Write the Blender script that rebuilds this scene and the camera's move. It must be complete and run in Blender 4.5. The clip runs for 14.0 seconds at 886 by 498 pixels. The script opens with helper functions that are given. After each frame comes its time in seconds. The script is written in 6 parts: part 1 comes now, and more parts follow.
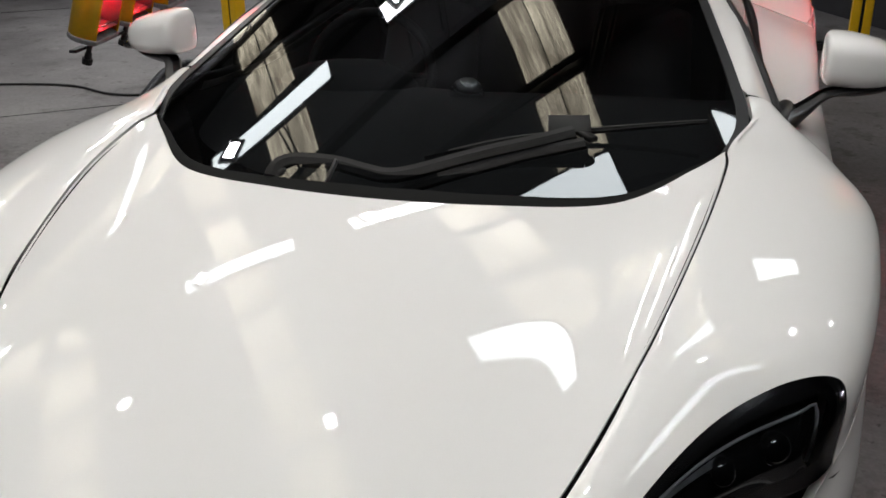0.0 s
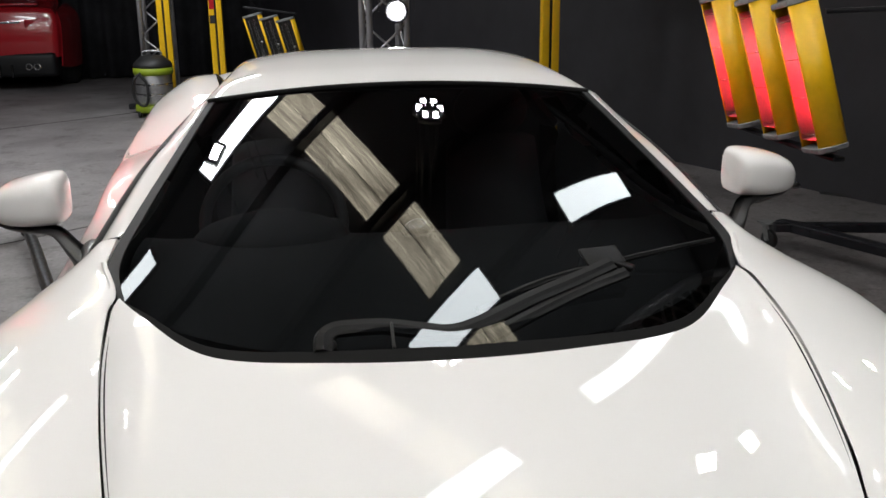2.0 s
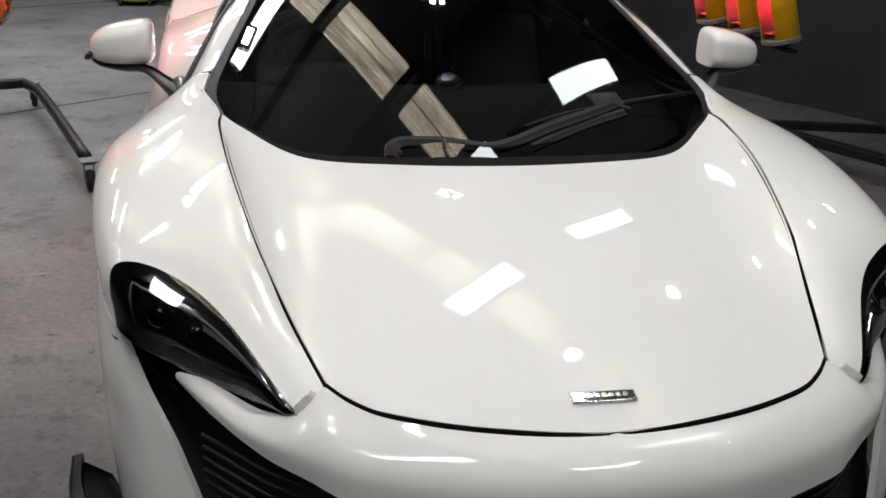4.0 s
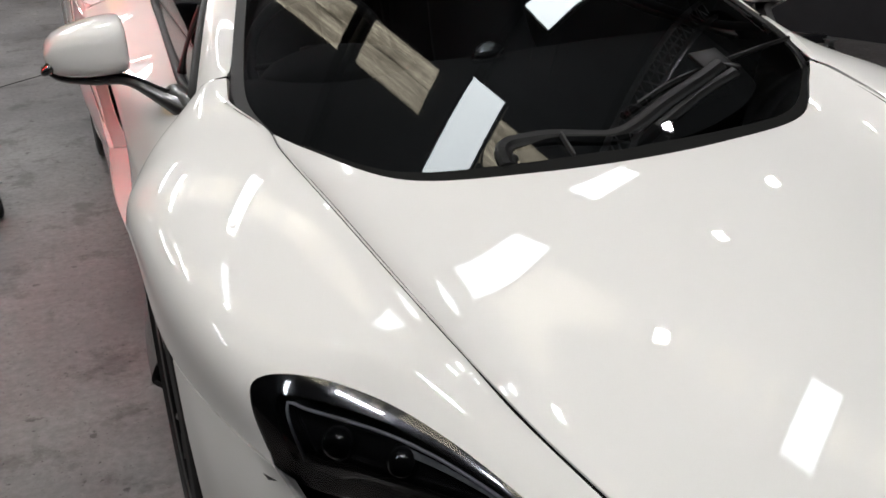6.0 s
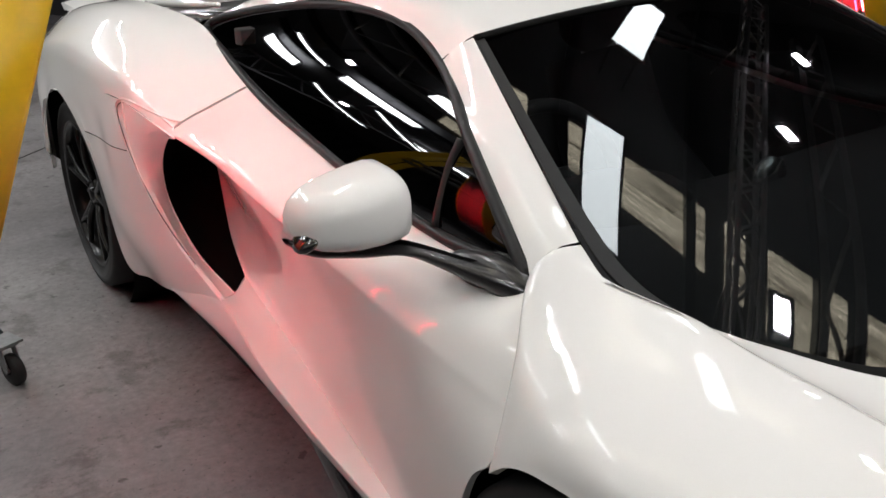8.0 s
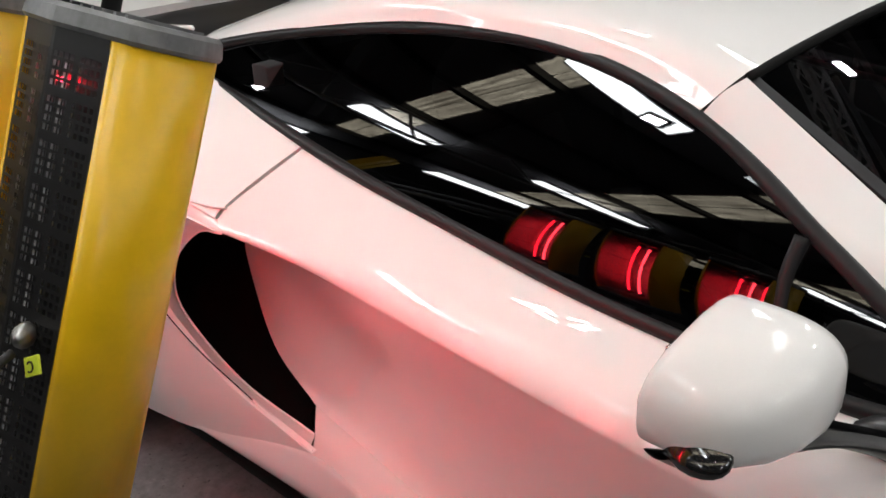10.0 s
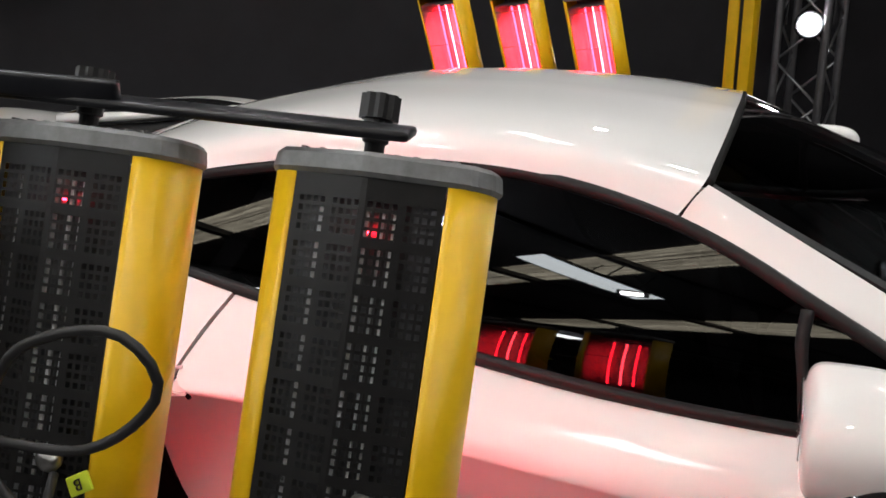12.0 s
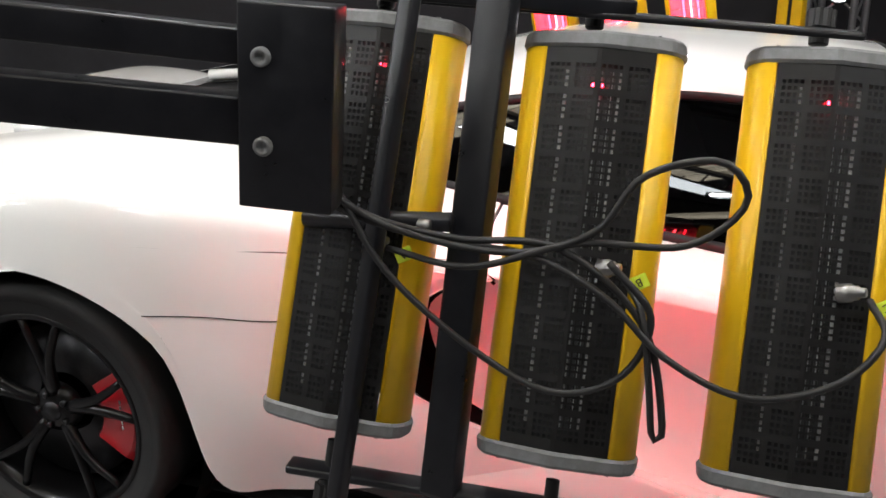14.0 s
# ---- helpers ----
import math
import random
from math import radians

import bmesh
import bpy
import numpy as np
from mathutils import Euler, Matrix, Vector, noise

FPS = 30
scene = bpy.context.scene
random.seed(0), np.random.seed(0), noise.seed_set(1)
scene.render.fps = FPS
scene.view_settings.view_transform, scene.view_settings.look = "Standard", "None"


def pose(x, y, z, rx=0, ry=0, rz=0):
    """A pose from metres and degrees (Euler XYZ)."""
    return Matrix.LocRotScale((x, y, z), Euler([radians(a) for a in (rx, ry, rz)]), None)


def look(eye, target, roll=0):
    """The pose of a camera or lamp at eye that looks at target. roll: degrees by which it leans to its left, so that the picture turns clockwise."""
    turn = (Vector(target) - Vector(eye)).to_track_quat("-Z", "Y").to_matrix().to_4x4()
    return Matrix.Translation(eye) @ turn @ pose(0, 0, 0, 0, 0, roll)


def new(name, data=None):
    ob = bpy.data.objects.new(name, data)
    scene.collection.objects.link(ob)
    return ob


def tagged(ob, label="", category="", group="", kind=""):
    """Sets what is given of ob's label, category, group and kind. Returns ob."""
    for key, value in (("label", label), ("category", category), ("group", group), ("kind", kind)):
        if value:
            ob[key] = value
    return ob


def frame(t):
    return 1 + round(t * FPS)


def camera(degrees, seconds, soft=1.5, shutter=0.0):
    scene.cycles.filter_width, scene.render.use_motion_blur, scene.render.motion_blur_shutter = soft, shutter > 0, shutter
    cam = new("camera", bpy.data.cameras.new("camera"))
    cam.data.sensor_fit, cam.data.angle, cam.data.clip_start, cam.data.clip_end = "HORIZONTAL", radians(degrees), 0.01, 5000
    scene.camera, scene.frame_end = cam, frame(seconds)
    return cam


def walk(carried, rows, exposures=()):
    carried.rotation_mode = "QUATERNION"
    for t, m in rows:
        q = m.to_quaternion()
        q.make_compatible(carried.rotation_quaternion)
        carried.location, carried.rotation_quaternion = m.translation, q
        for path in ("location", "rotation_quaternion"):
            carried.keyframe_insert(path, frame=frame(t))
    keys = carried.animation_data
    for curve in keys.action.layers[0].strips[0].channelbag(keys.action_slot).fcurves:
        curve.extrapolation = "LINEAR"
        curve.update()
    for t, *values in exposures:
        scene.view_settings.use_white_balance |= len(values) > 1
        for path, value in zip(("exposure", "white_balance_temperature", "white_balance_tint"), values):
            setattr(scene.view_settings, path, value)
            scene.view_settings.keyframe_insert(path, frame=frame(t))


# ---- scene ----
cam = camera(50.04, 14.0, soft=1.6)
# seconds, place, and turn of the camera in degrees
PATH = [
    (0.00, 0.607, -1.840, 1.411, 66.91, 0.77, 16.00),
    (0.50, 0.408, -1.820, 1.442, 69.56, 0.54, 9.29),
    (1.00, 0.224, -1.701, 1.427, 70.18, 1.61, 6.87),
    (1.50, -0.013, -1.686, 1.432, 71.89, 0.97, 1.40),
    (2.00, -0.241, -1.785, 1.458, 73.52, 0.59, -7.83),
    (2.50, -0.324, -1.977, 1.481, 75.83, 0.67, -9.28),
    (3.00, -0.389, -2.182, 1.472, 74.88, -0.41, -8.65),
    (3.20, -0.420, -2.232, 1.459, 73.32, -0.86, -8.81),
    (3.75, -0.489, -2.303, 1.428, 70.43, -1.84, -9.43),
    (4.30, -0.579, -2.258, 1.383, 66.07, -2.61, -11.19),
    (4.80, -0.664, -2.149, 1.358, 62.78, -2.55, -13.04),
    (5.30, -0.740, -2.003, 1.376, 61.93, -1.20, -14.45),
    (5.50, -0.778, -1.915, 1.403, 62.47, 0.04, -15.00),
    (6.00, -0.974, -1.680, 1.411, 64.72, 1.17, -21.93),
    (6.50, -1.155, -1.468, 1.446, 65.35, 1.60, -25.60),
    (7.00, -1.269, -1.213, 1.472, 65.48, 2.53, -26.90),
    (7.50, -1.431, -0.982, 1.484, 66.15, 2.07, -29.98),
    (8.00, -1.596, -0.744, 1.477, 66.96, 1.22, -33.31),
    (8.50, -1.639, -0.506, 1.473, 66.95, 2.05, -34.76),
    (8.70, -1.648, -0.394, 1.471, 66.93, 2.34, -35.34),
    (9.30, -1.681, -0.102, 1.468, 66.28, 2.51, -39.15),
    (9.90, -1.715, 0.163, 1.469, 65.43, 2.06, -44.98),
    (10.40, -1.753, 0.353, 1.473, 65.60, 1.47, -51.17),
    (10.80, -1.795, 0.478, 1.477, 66.91, 1.02, -56.87),
    (11.00, -1.815, 0.525, 1.480, 68.32, 0.73, -60.63),
    (11.50, -1.944, 0.638, 1.503, 71.63, 0.43, -67.95),
    (12.00, -2.062, 0.690, 1.498, 72.27, 0.47, -70.12),
    (12.50, -2.223, 0.725, 1.495, 71.02, 0.03, -71.19),
    (13.00, -2.347, 0.889, 1.505, 70.35, 0.20, -75.05),
    (13.50, -2.455, 1.080, 1.489, 71.13, -0.19, -76.80),
    (14.00, -2.583, 1.110, 1.483, 70.84, 0.52, -72.25),
]
EXPOSURE = 0.62
walk(cam, [(t, pose(x, y, z, rx, ry, rz)) for t, x, y, z, rx, ry, rz in PATH], exposures=((0.0, EXPOSURE - .12), (1.5, EXPOSURE), (3.0, EXPOSURE + .05), (5.5, EXPOSURE - .05), (7.0, EXPOSURE), (8.5, EXPOSURE), (11.5, EXPOSURE - .16), (12.5, EXPOSURE + .06), (13.0, EXPOSURE + .24), (14.0, EXPOSURE + .50)))

# ---- small tools ----
def mesh_ob(name, bm, mat, parent=None, label="", smooth=True):
    me = bpy.data.meshes.new(name)
    bm.to_mesh(me)
    bm.free()
    me.polygons.foreach_set("use_smooth", [smooth] * len(me.polygons))
    for m in (mat if isinstance(mat, (list, tuple)) else [mat]):
        me.materials.append(m)
    ob = new(name, me)
    if parent is not None:
        ob.parent = parent
    if label:
        tagged(ob, label)
    return ob


def part(name, bm, mat, parent, label="", smooth=True):
    return mesh_ob(name, bm, mat, parent, label, smooth)


def thing(name, label, category, group="", at=(0, 0, 0)):
    ob = new(name)
    ob.empty_display_size = 0.1
    ob.location = at
    return tagged(ob, label, category, group)


def spline(points, n):
    """A smooth line of n + 1 points through the given ones, evenly spaced over their intervals."""
    p = np.asarray(points, float)
    q = np.vstack([2 * p[0] - p[1], p, 2 * p[-1] - p[-2]])
    k = len(p) - 1
    u = np.linspace(0, k, n + 1)
    i = np.minimum(u.astype(int), k - 1)
    f = (u - i)[:, None]
    a, b, c, d = q[i], q[i + 1], q[i + 2], q[i + 3]
    return 0.5 * (2 * b + (c - a) * f + (2 * a - 5 * b + 4 * c - d) * f ** 2 + (3 * b - a - 3 * c + d) * f ** 3)


def even(points, n):
    """The same line with its points at even distances."""
    c = spline(points, 40 * (len(points) - 1))
    s = np.concatenate([[0], np.cumsum(np.linalg.norm(np.diff(c, axis=0), axis=1))])
    t = np.linspace(0, s[-1], n + 1)
    return np.stack([np.interp(t, s, c[:, j]) for j in range(c.shape[1])], 1)


def loft(lines, nu, nv):
    """A skin over character lines: (nv + 1) x (nu + 1) points. Lines with the same number of knots match knot by knot."""
    if len({len(l) for l in lines}) == 1:
        rows = np.stack([spline(l, nu) for l in lines])
    else:
        rows = np.stack([even(l, nu) for l in lines])
    flat = rows.reshape(len(lines), -1)
    return spline(flat, nv).reshape(nv + 1, nu + 1, 3) if len(lines) > 2 else np.stack([flat[0] + (flat[1] - flat[0]) * k / nv for k in range(nv + 1)]).reshape(nv + 1, nu + 1, 3)


def fair(g, rounds=50):
    """Smooths the inside of a grid of points and leaves its rim."""
    g = g.copy()
    for k in range(rounds):
        for f in (.5, -.52):
            mid = (g[:-2, 1:-1] + g[2:, 1:-1] + g[1:-1, :-2] + g[1:-1, 2:]) / 4
            g[1:-1, 1:-1] += f * (mid - g[1:-1, 1:-1])
    return g


def normals(g):
    du = np.gradient(g, axis=1)
    dv = np.gradient(g, axis=0)
    n = np.cross(du, dv)
    return n / (np.linalg.norm(n, axis=2, keepdims=True) + 1e-9)


def skin_bm(g, out, lip=0.012, gap=0.0, keep=None, side=1, sides="nsew"):
    """A panel from a grid of points (side -1 mirrors it), its rim turned in by lip; gap draws the rim back from its neighbours.
    out: a point that the outer face looks away from."""
    g = g.copy()
    if gap:
        for a, b, ch in ((0, 1, "s"), (-1, -2, "n")):
            if ch in sides:
                d = g[b] - g[a]
                g[a] += d / (np.linalg.norm(d, axis=1, keepdims=True) + 1e-6) * gap
        for a, b, ch in ((0, 1, "w"), (-1, -2, "e")):
            if ch in sides:
                d = g[:, b] - g[:, a]
                g[:, a] += d / (np.linalg.norm(d, axis=1, keepdims=True) + 1e-6) * gap
    n = normals(g)
    mid = g.reshape(-1, 3).mean(0)
    flip = np.mean(np.sum(n * (g - np.asarray(out, float)), axis=2)) < 0
    if flip:
        n = -n
    if side < 0:
        g = g * (-1, 1, 1)
        n = n * (-1, 1, 1)
    bm = bmesh.new()
    vs = [[bm.verts.new(p) for p in row] for row in g]
    turn = flip != (side < 0)
    nv, nu = g.shape[0] - 1, g.shape[1] - 1
    for j in range(nv):
        for i in range(nu):
            if keep is not None and not keep[j, i]:
                continue
            q = (vs[j][i], vs[j][i + 1], vs[j + 1][i + 1], vs[j + 1][i])
            bm.faces.new(q if not turn else q[::-1])
    if lip:
        edges = []
        if "s" in sides:
            edges.append([(0, i) for i in range(nu + 1)])
        if "n" in sides:
            edges.append([(nv, i) for i in range(nu, -1, -1)])
        if "e" in sides:
            edges.append([(j, nu) for j in range(nv + 1)])
        if "w" in sides:
            edges.append([(j, 0) for j in range(nv, -1, -1)])
        for line in edges:
            top = [bm.verts.new(g[j, i]) for j, i in line]
            low = [bm.verts.new(g[j, i] - n[j, i] * lip) for j, i in line]
            for k in range(len(line) - 1):
                j0, i0 = min(line[k][0], line[k + 1][0], nv - 1), min(line[k][1], line[k + 1][1], nu - 1)
                if keep is not None and not keep[j0, i0]:
                    continue
                q = (top[k + 1], top[k], low[k], low[k + 1])
                bm.faces.new(q if not turn else q[::-1])
    loose = [v for v in bm.verts if not v.link_faces]
    bmesh.ops.delete(bm, geom=loose, context="VERTS")
    return bm


def tube_bm(points, r, n=8, close=False, count=None, taper=None, bm=None):
    """A round bar along a smooth line."""
    p = even(points, count or 10 * (len(points) - 1)) if len(points) > 2 else np.asarray(points, float)
    if len(points) > 2 and close:
        p = even(list(points) + [points[0]], count or 10 * len(points))[:-1]
    bm = bm or bmesh.new()
    m = len(p)
    rings = []
    ref = Vector((0, 0, 1))
    for i in range(m):
        a = Vector(p[(i + 1) % m] if close or i < m - 1 else p[i])
        b = Vector(p[i - 1] if close or i > 0 else p[i])
        d = (a - b).normalized()
        s = d.cross(ref)
        if s.length < 0.15:
            s = d.cross(Vector((1, 0, 0)))
        s.normalize()
        u = s.cross(d)
        rr = r * (taper[0] + (taper[1] - taper[0]) * i / (m - 1)) if taper else r
        rings.append([bm.verts.new(Vector(p[i]) + s * rr * math.cos(2 * math.pi * k / n) + u * rr * math.sin(2 * math.pi * k / n)) for k in range(n)])
        ref = u
    for i in range(m if close else m - 1):
        a, b = rings[i], rings[(i + 1) % m]
        for k in range(n):
            bm.faces.new((a[k], a[(k + 1) % n], b[(k + 1) % n], b[k]))
    if not close:
        bm.faces.new(rings[0])
        bm.faces.new(rings[-1][::-1])
    bmesh.ops.recalc_face_normals(bm, faces=bm.faces)
    return bm


def bar_bm(points, w, h, count=40, taper=1.0):
    """A flat bar with rounded edges swept along a smooth line, its broad side lying with the slope of the windscreen."""
    p = even(points, count)
    bm = bmesh.new()
    rings = []
    for i in range(len(p)):
        d = Vector(p[min(i + 1, len(p) - 1)] - p[max(i - 1, 0)]).normalized()
        s = d.cross(Vector((0, -.35, .94))).normalized()
        u = s.cross(d)
        f = 1 + (taper - 1) * i / (len(p) - 1)
        rings.append([bm.verts.new(Vector(p[i]) + s * a * w * f / 2 + u * b * h * f / 2) for a, b in ((-1, -.6), (-1, .3), (-.72, 1), (.1, 1), (.55, .55), (1, .3), (1, -.6), (.8, -1), (-.8, -1))])
    for a, b in zip(rings, rings[1:]):
        for k in range(9):
            bm.faces.new((a[k], a[(k + 1) % 9], b[(k + 1) % 9], b[k]))
    bm.faces.new(rings[0])
    bm.faces.new(rings[-1][::-1])
    bmesh.ops.recalc_face_normals(bm, faces=bm.faces)
    return bm


def box_bm(size, at=(0, 0, 0), turn=None, bevel=0.004, bm=None):
    tmp = bmesh.new()
    bmesh.ops.create_cube(tmp, size=1)
    bmesh.ops.scale(tmp, vec=size, verts=tmp.verts)
    if bevel:
        bmesh.ops.bevel(tmp, geom=tmp.edges[:], offset=min(bevel, 0.45 * min(size)), segments=2, affect="EDGES", profile=0.6)
    if turn is not None:
        bmesh.ops.transform(tmp, matrix=turn, verts=tmp.verts)
    bmesh.ops.translate(tmp, vec=at, verts=tmp.verts)
    if bm is None:
        return tmp
    me = bpy.data.meshes.new("tmp")
    tmp.to_mesh(me)
    tmp.free()
    bm.from_mesh(me)
    bpy.data.meshes.remove(me)
    return bm


def beam_bm(a, b, w, h, up=(0, 0, 1), bevel=0.004, bm=None):
    """A rectangular bar from a to b."""
    a, b = Vector(a), Vector(b)
    d = (b - a)
    z = d.normalized()
    s = z.cross(Vector(up)).normalized()
    u = s.cross(z)
    m = Matrix((s, u, z)).transposed().to_4x4()
    return box_bm((w, h, d.length), (a + b) / 2, m, bevel, bm)


def lathe_bm(profile, n=48, axis="x", bm=None):
    """A turned shape: profile of (along, radius)."""
    bm = bm or bmesh.new()
    rings = []
    for a, r in profile:
        ring = []
        for k in range(n):
            c, s = r * math.cos(2 * math.pi * k / n), r * math.sin(2 * math.pi * k / n)
            ring.append(bm.verts.new({"x": (a, c, s), "y": (c, a, s), "z": (c, s, a)}[axis]))
        rings.append(ring)
    for a, b in zip(rings, rings[1:]):
        for k in range(n):
            bm.faces.new((a[k], a[(k + 1) % n], b[(k + 1) % n], b[k]))
    bmesh.ops.recalc_face_normals(bm, faces=bm.faces)
    return bm


# ---- materials ----
def material(name, base, rough=0.5, metal=0.0, coat=0.0, spec=0.5, noise_scale=0.0, amount=0.1, bump=0.0, bump_scale=80.0, emit=None, power=0.0, coat_rough=0.03, rough_var=0.0):
    m = bpy.data.materials.new(name)
    m.use_nodes = True
    t = m.node_tree
    b = t.nodes["Principled BSDF"]
    b.inputs["Base Color"].default_value = (*base, 1)
    b.inputs["Roughness"].default_value = rough
    b.inputs["Metallic"].default_value = metal
    b.inputs["Coat Weight"].default_value = coat
    b.inputs["Coat Roughness"].default_value = coat_rough
    b.inputs["Specular IOR Level"].default_value = spec
    if emit:
        b.inputs["Emission Color"].default_value = (*emit, 1)
        b.inputs["Emission Strength"].default_value = power
    if noise_scale or bump:
        co = t.nodes.new("ShaderNodeTexCoord")
    if noise_scale:
        n1 = t.nodes.new("ShaderNodeTexNoise")
        n1.inputs["Scale"].default_value = noise_scale
        n1.inputs["Detail"].default_value = 8
        n1.inputs["Roughness"].default_value = 0.65
        t.links.new(co.outputs["Object"], n1.inputs["Vector"])
        mr = t.nodes.new("ShaderNodeMapRange")
        mr.inputs["From Min"].default_value, mr.inputs["From Max"].default_value = 0.3, 0.7
        mr.inputs["To Min"].default_value, mr.inputs["To Max"].default_value = 1 - amount, 1 + amount
        t.links.new(n1.outputs["Fac"], mr.inputs["Value"])
        mx = t.nodes.new("ShaderNodeMix")
        mx.data_type, mx.blend_type = "RGBA", "MULTIPLY"
        mx.inputs["Factor"].default_value = 1
        mx.inputs["A"].default_value = (*base, 1)
        t.links.new(mr.outputs["Result"], mx.inputs["B"])
        t.links.new(mx.outputs["Result"], b.inputs["Base Color"])
        if rough_var:
            m2 = t.nodes.new("ShaderNodeMapRange")
            m2.inputs["From Min"].default_value, m2.inputs["From Max"].default_value = 0.3, 0.7
            m2.inputs["To Min"].default_value, m2.inputs["To Max"].default_value = rough - rough_var, rough + rough_var
            t.links.new(n1.outputs["Fac"], m2.inputs["Value"])
            t.links.new(m2.outputs["Result"], b.inputs["Roughness"])
    if bump:
        n2 = t.nodes.new("ShaderNodeTexNoise")
        n2.inputs["Scale"].default_value = bump_scale
        n2.inputs["Detail"].default_value = 4
        t.links.new(co.outputs["Object"], n2.inputs["Vector"])
        bp = t.nodes.new("ShaderNodeBump")
        bp.inputs["Strength"].default_value = bump
        bp.inputs["Distance"].default_value = 0.002
        t.links.new(n2.outputs["Fac"], bp.inputs["Height"])
        t.links.new(bp.outputs["Normal"], b.inputs["Normal"])
    return m


def glass(name, tint, gloss=0.02):
    """Thin tinted pane: straight view through, mirror gloss by Fresnel."""
    m = bpy.data.materials.new(name)
    m.use_nodes = True
    t = m.node_tree
    t.nodes.remove(t.nodes["Principled BSDF"])
    tr = t.nodes.new("ShaderNodeBsdfTransparent")
    tr.inputs["Color"].default_value = (*tint, 1)
    gl = t.nodes.new("ShaderNodeBsdfGlossy")
    gl.inputs["Roughness"].default_value = gloss
    fr = t.nodes.new("ShaderNodeFresnel")
    fr.inputs["IOR"].default_value = 1.6
    mx = t.nodes.new("ShaderNodeMixShader")
    t.links.new(fr.outputs["Fac"], mx.inputs[0])
    t.links.new(tr.outputs[0], mx.inputs[1])
    t.links.new(gl.outputs[0], mx.inputs[2])
    t.links.new(mx.outputs[0], t.nodes["Material Output"].inputs["Surface"])
    return m


def concrete():
    m = material("stained_concrete", (0.20, 0.195, 0.195), 0.55)
    t = m.node_tree
    b = t.nodes["Principled BSDF"]
    co = t.nodes.new("ShaderNodeTexCoord")

    def noise_node(scale, detail=8, rough=0.6):
        n = t.nodes.new("ShaderNodeTexNoise")
        n.inputs["Scale"].default_value, n.inputs["Detail"].default_value, n.inputs["Roughness"].default_value = scale, detail, rough
        t.links.new(co.outputs["Object"], n.inputs["Vector"])
        return n

    def ramp(src, a, b_, lo, hi):
        r = t.nodes.new("ShaderNodeValToRGB")
        r.color_ramp.elements[0].position, r.color_ramp.elements[1].position = a, b_
        r.color_ramp.elements[0].color, r.color_ramp.elements[1].color = (*lo, 1), (*hi, 1)
        t.links.new(src.outputs["Fac"], r.inputs["Fac"])
        return r
    big = ramp(noise_node(1.3, 6), 0.36, 0.66, (0.140, 0.128, 0.132), (0.256, 0.240, 0.242))
    fine = ramp(noise_node(38, 10, 0.7), 0.35, 0.7, (0.72, 0.72, 0.72), (1.12, 1.12, 1.12))
    blot = ramp(noise_node(4.2, 12, 0.72), 0.54, 0.62, (1, 1, 1), (0.60, 0.58, 0.57))
    pale = ramp(noise_node(3.1, 12, 0.75), 0.60, 0.66, (1, 1, 1), (1.45, 1.43, 1.40))
    spot = ramp(noise_node(16, 6, 0.6), 0.64, 0.68, (1, 1, 1), (0.40, 0.39, 0.38))
    speck = ramp(noise_node(70, 3, 0.5), 0.665, 0.70, (1, 1, 1), (0.42, 0.40, 0.40))
    worn = ramp(noise_node(2.2, 14, 0.8), 0.56, 0.64, (1, 1, 1), (0.74, 0.71, 0.71))
    last = big
    for r in (fine, blot, pale, spot, speck, worn):
        mx = t.nodes.new("ShaderNodeMix")
        mx.data_type, mx.blend_type = "RGBA", "MULTIPLY"
        mx.inputs["Factor"].default_value = 1
        t.links.new((last.outputs["Color"] if last is big else last.outputs["Result"]), mx.inputs["A"])
        t.links.new(r.outputs["Color"], mx.inputs["B"])
        last = mx
    t.links.new(last.outputs["Result"], b.inputs["Base Color"])
    bp = t.nodes.new("ShaderNodeBump")
    bp.inputs["Strength"].default_value, bp.inputs["Distance"].default_value = 0.25, 0.003
    t.links.new(noise_node(60, 6).outputs["Fac"], bp.inputs["Height"])
    t.links.new(bp.outputs["Normal"], b.inputs["Normal"])
    return m


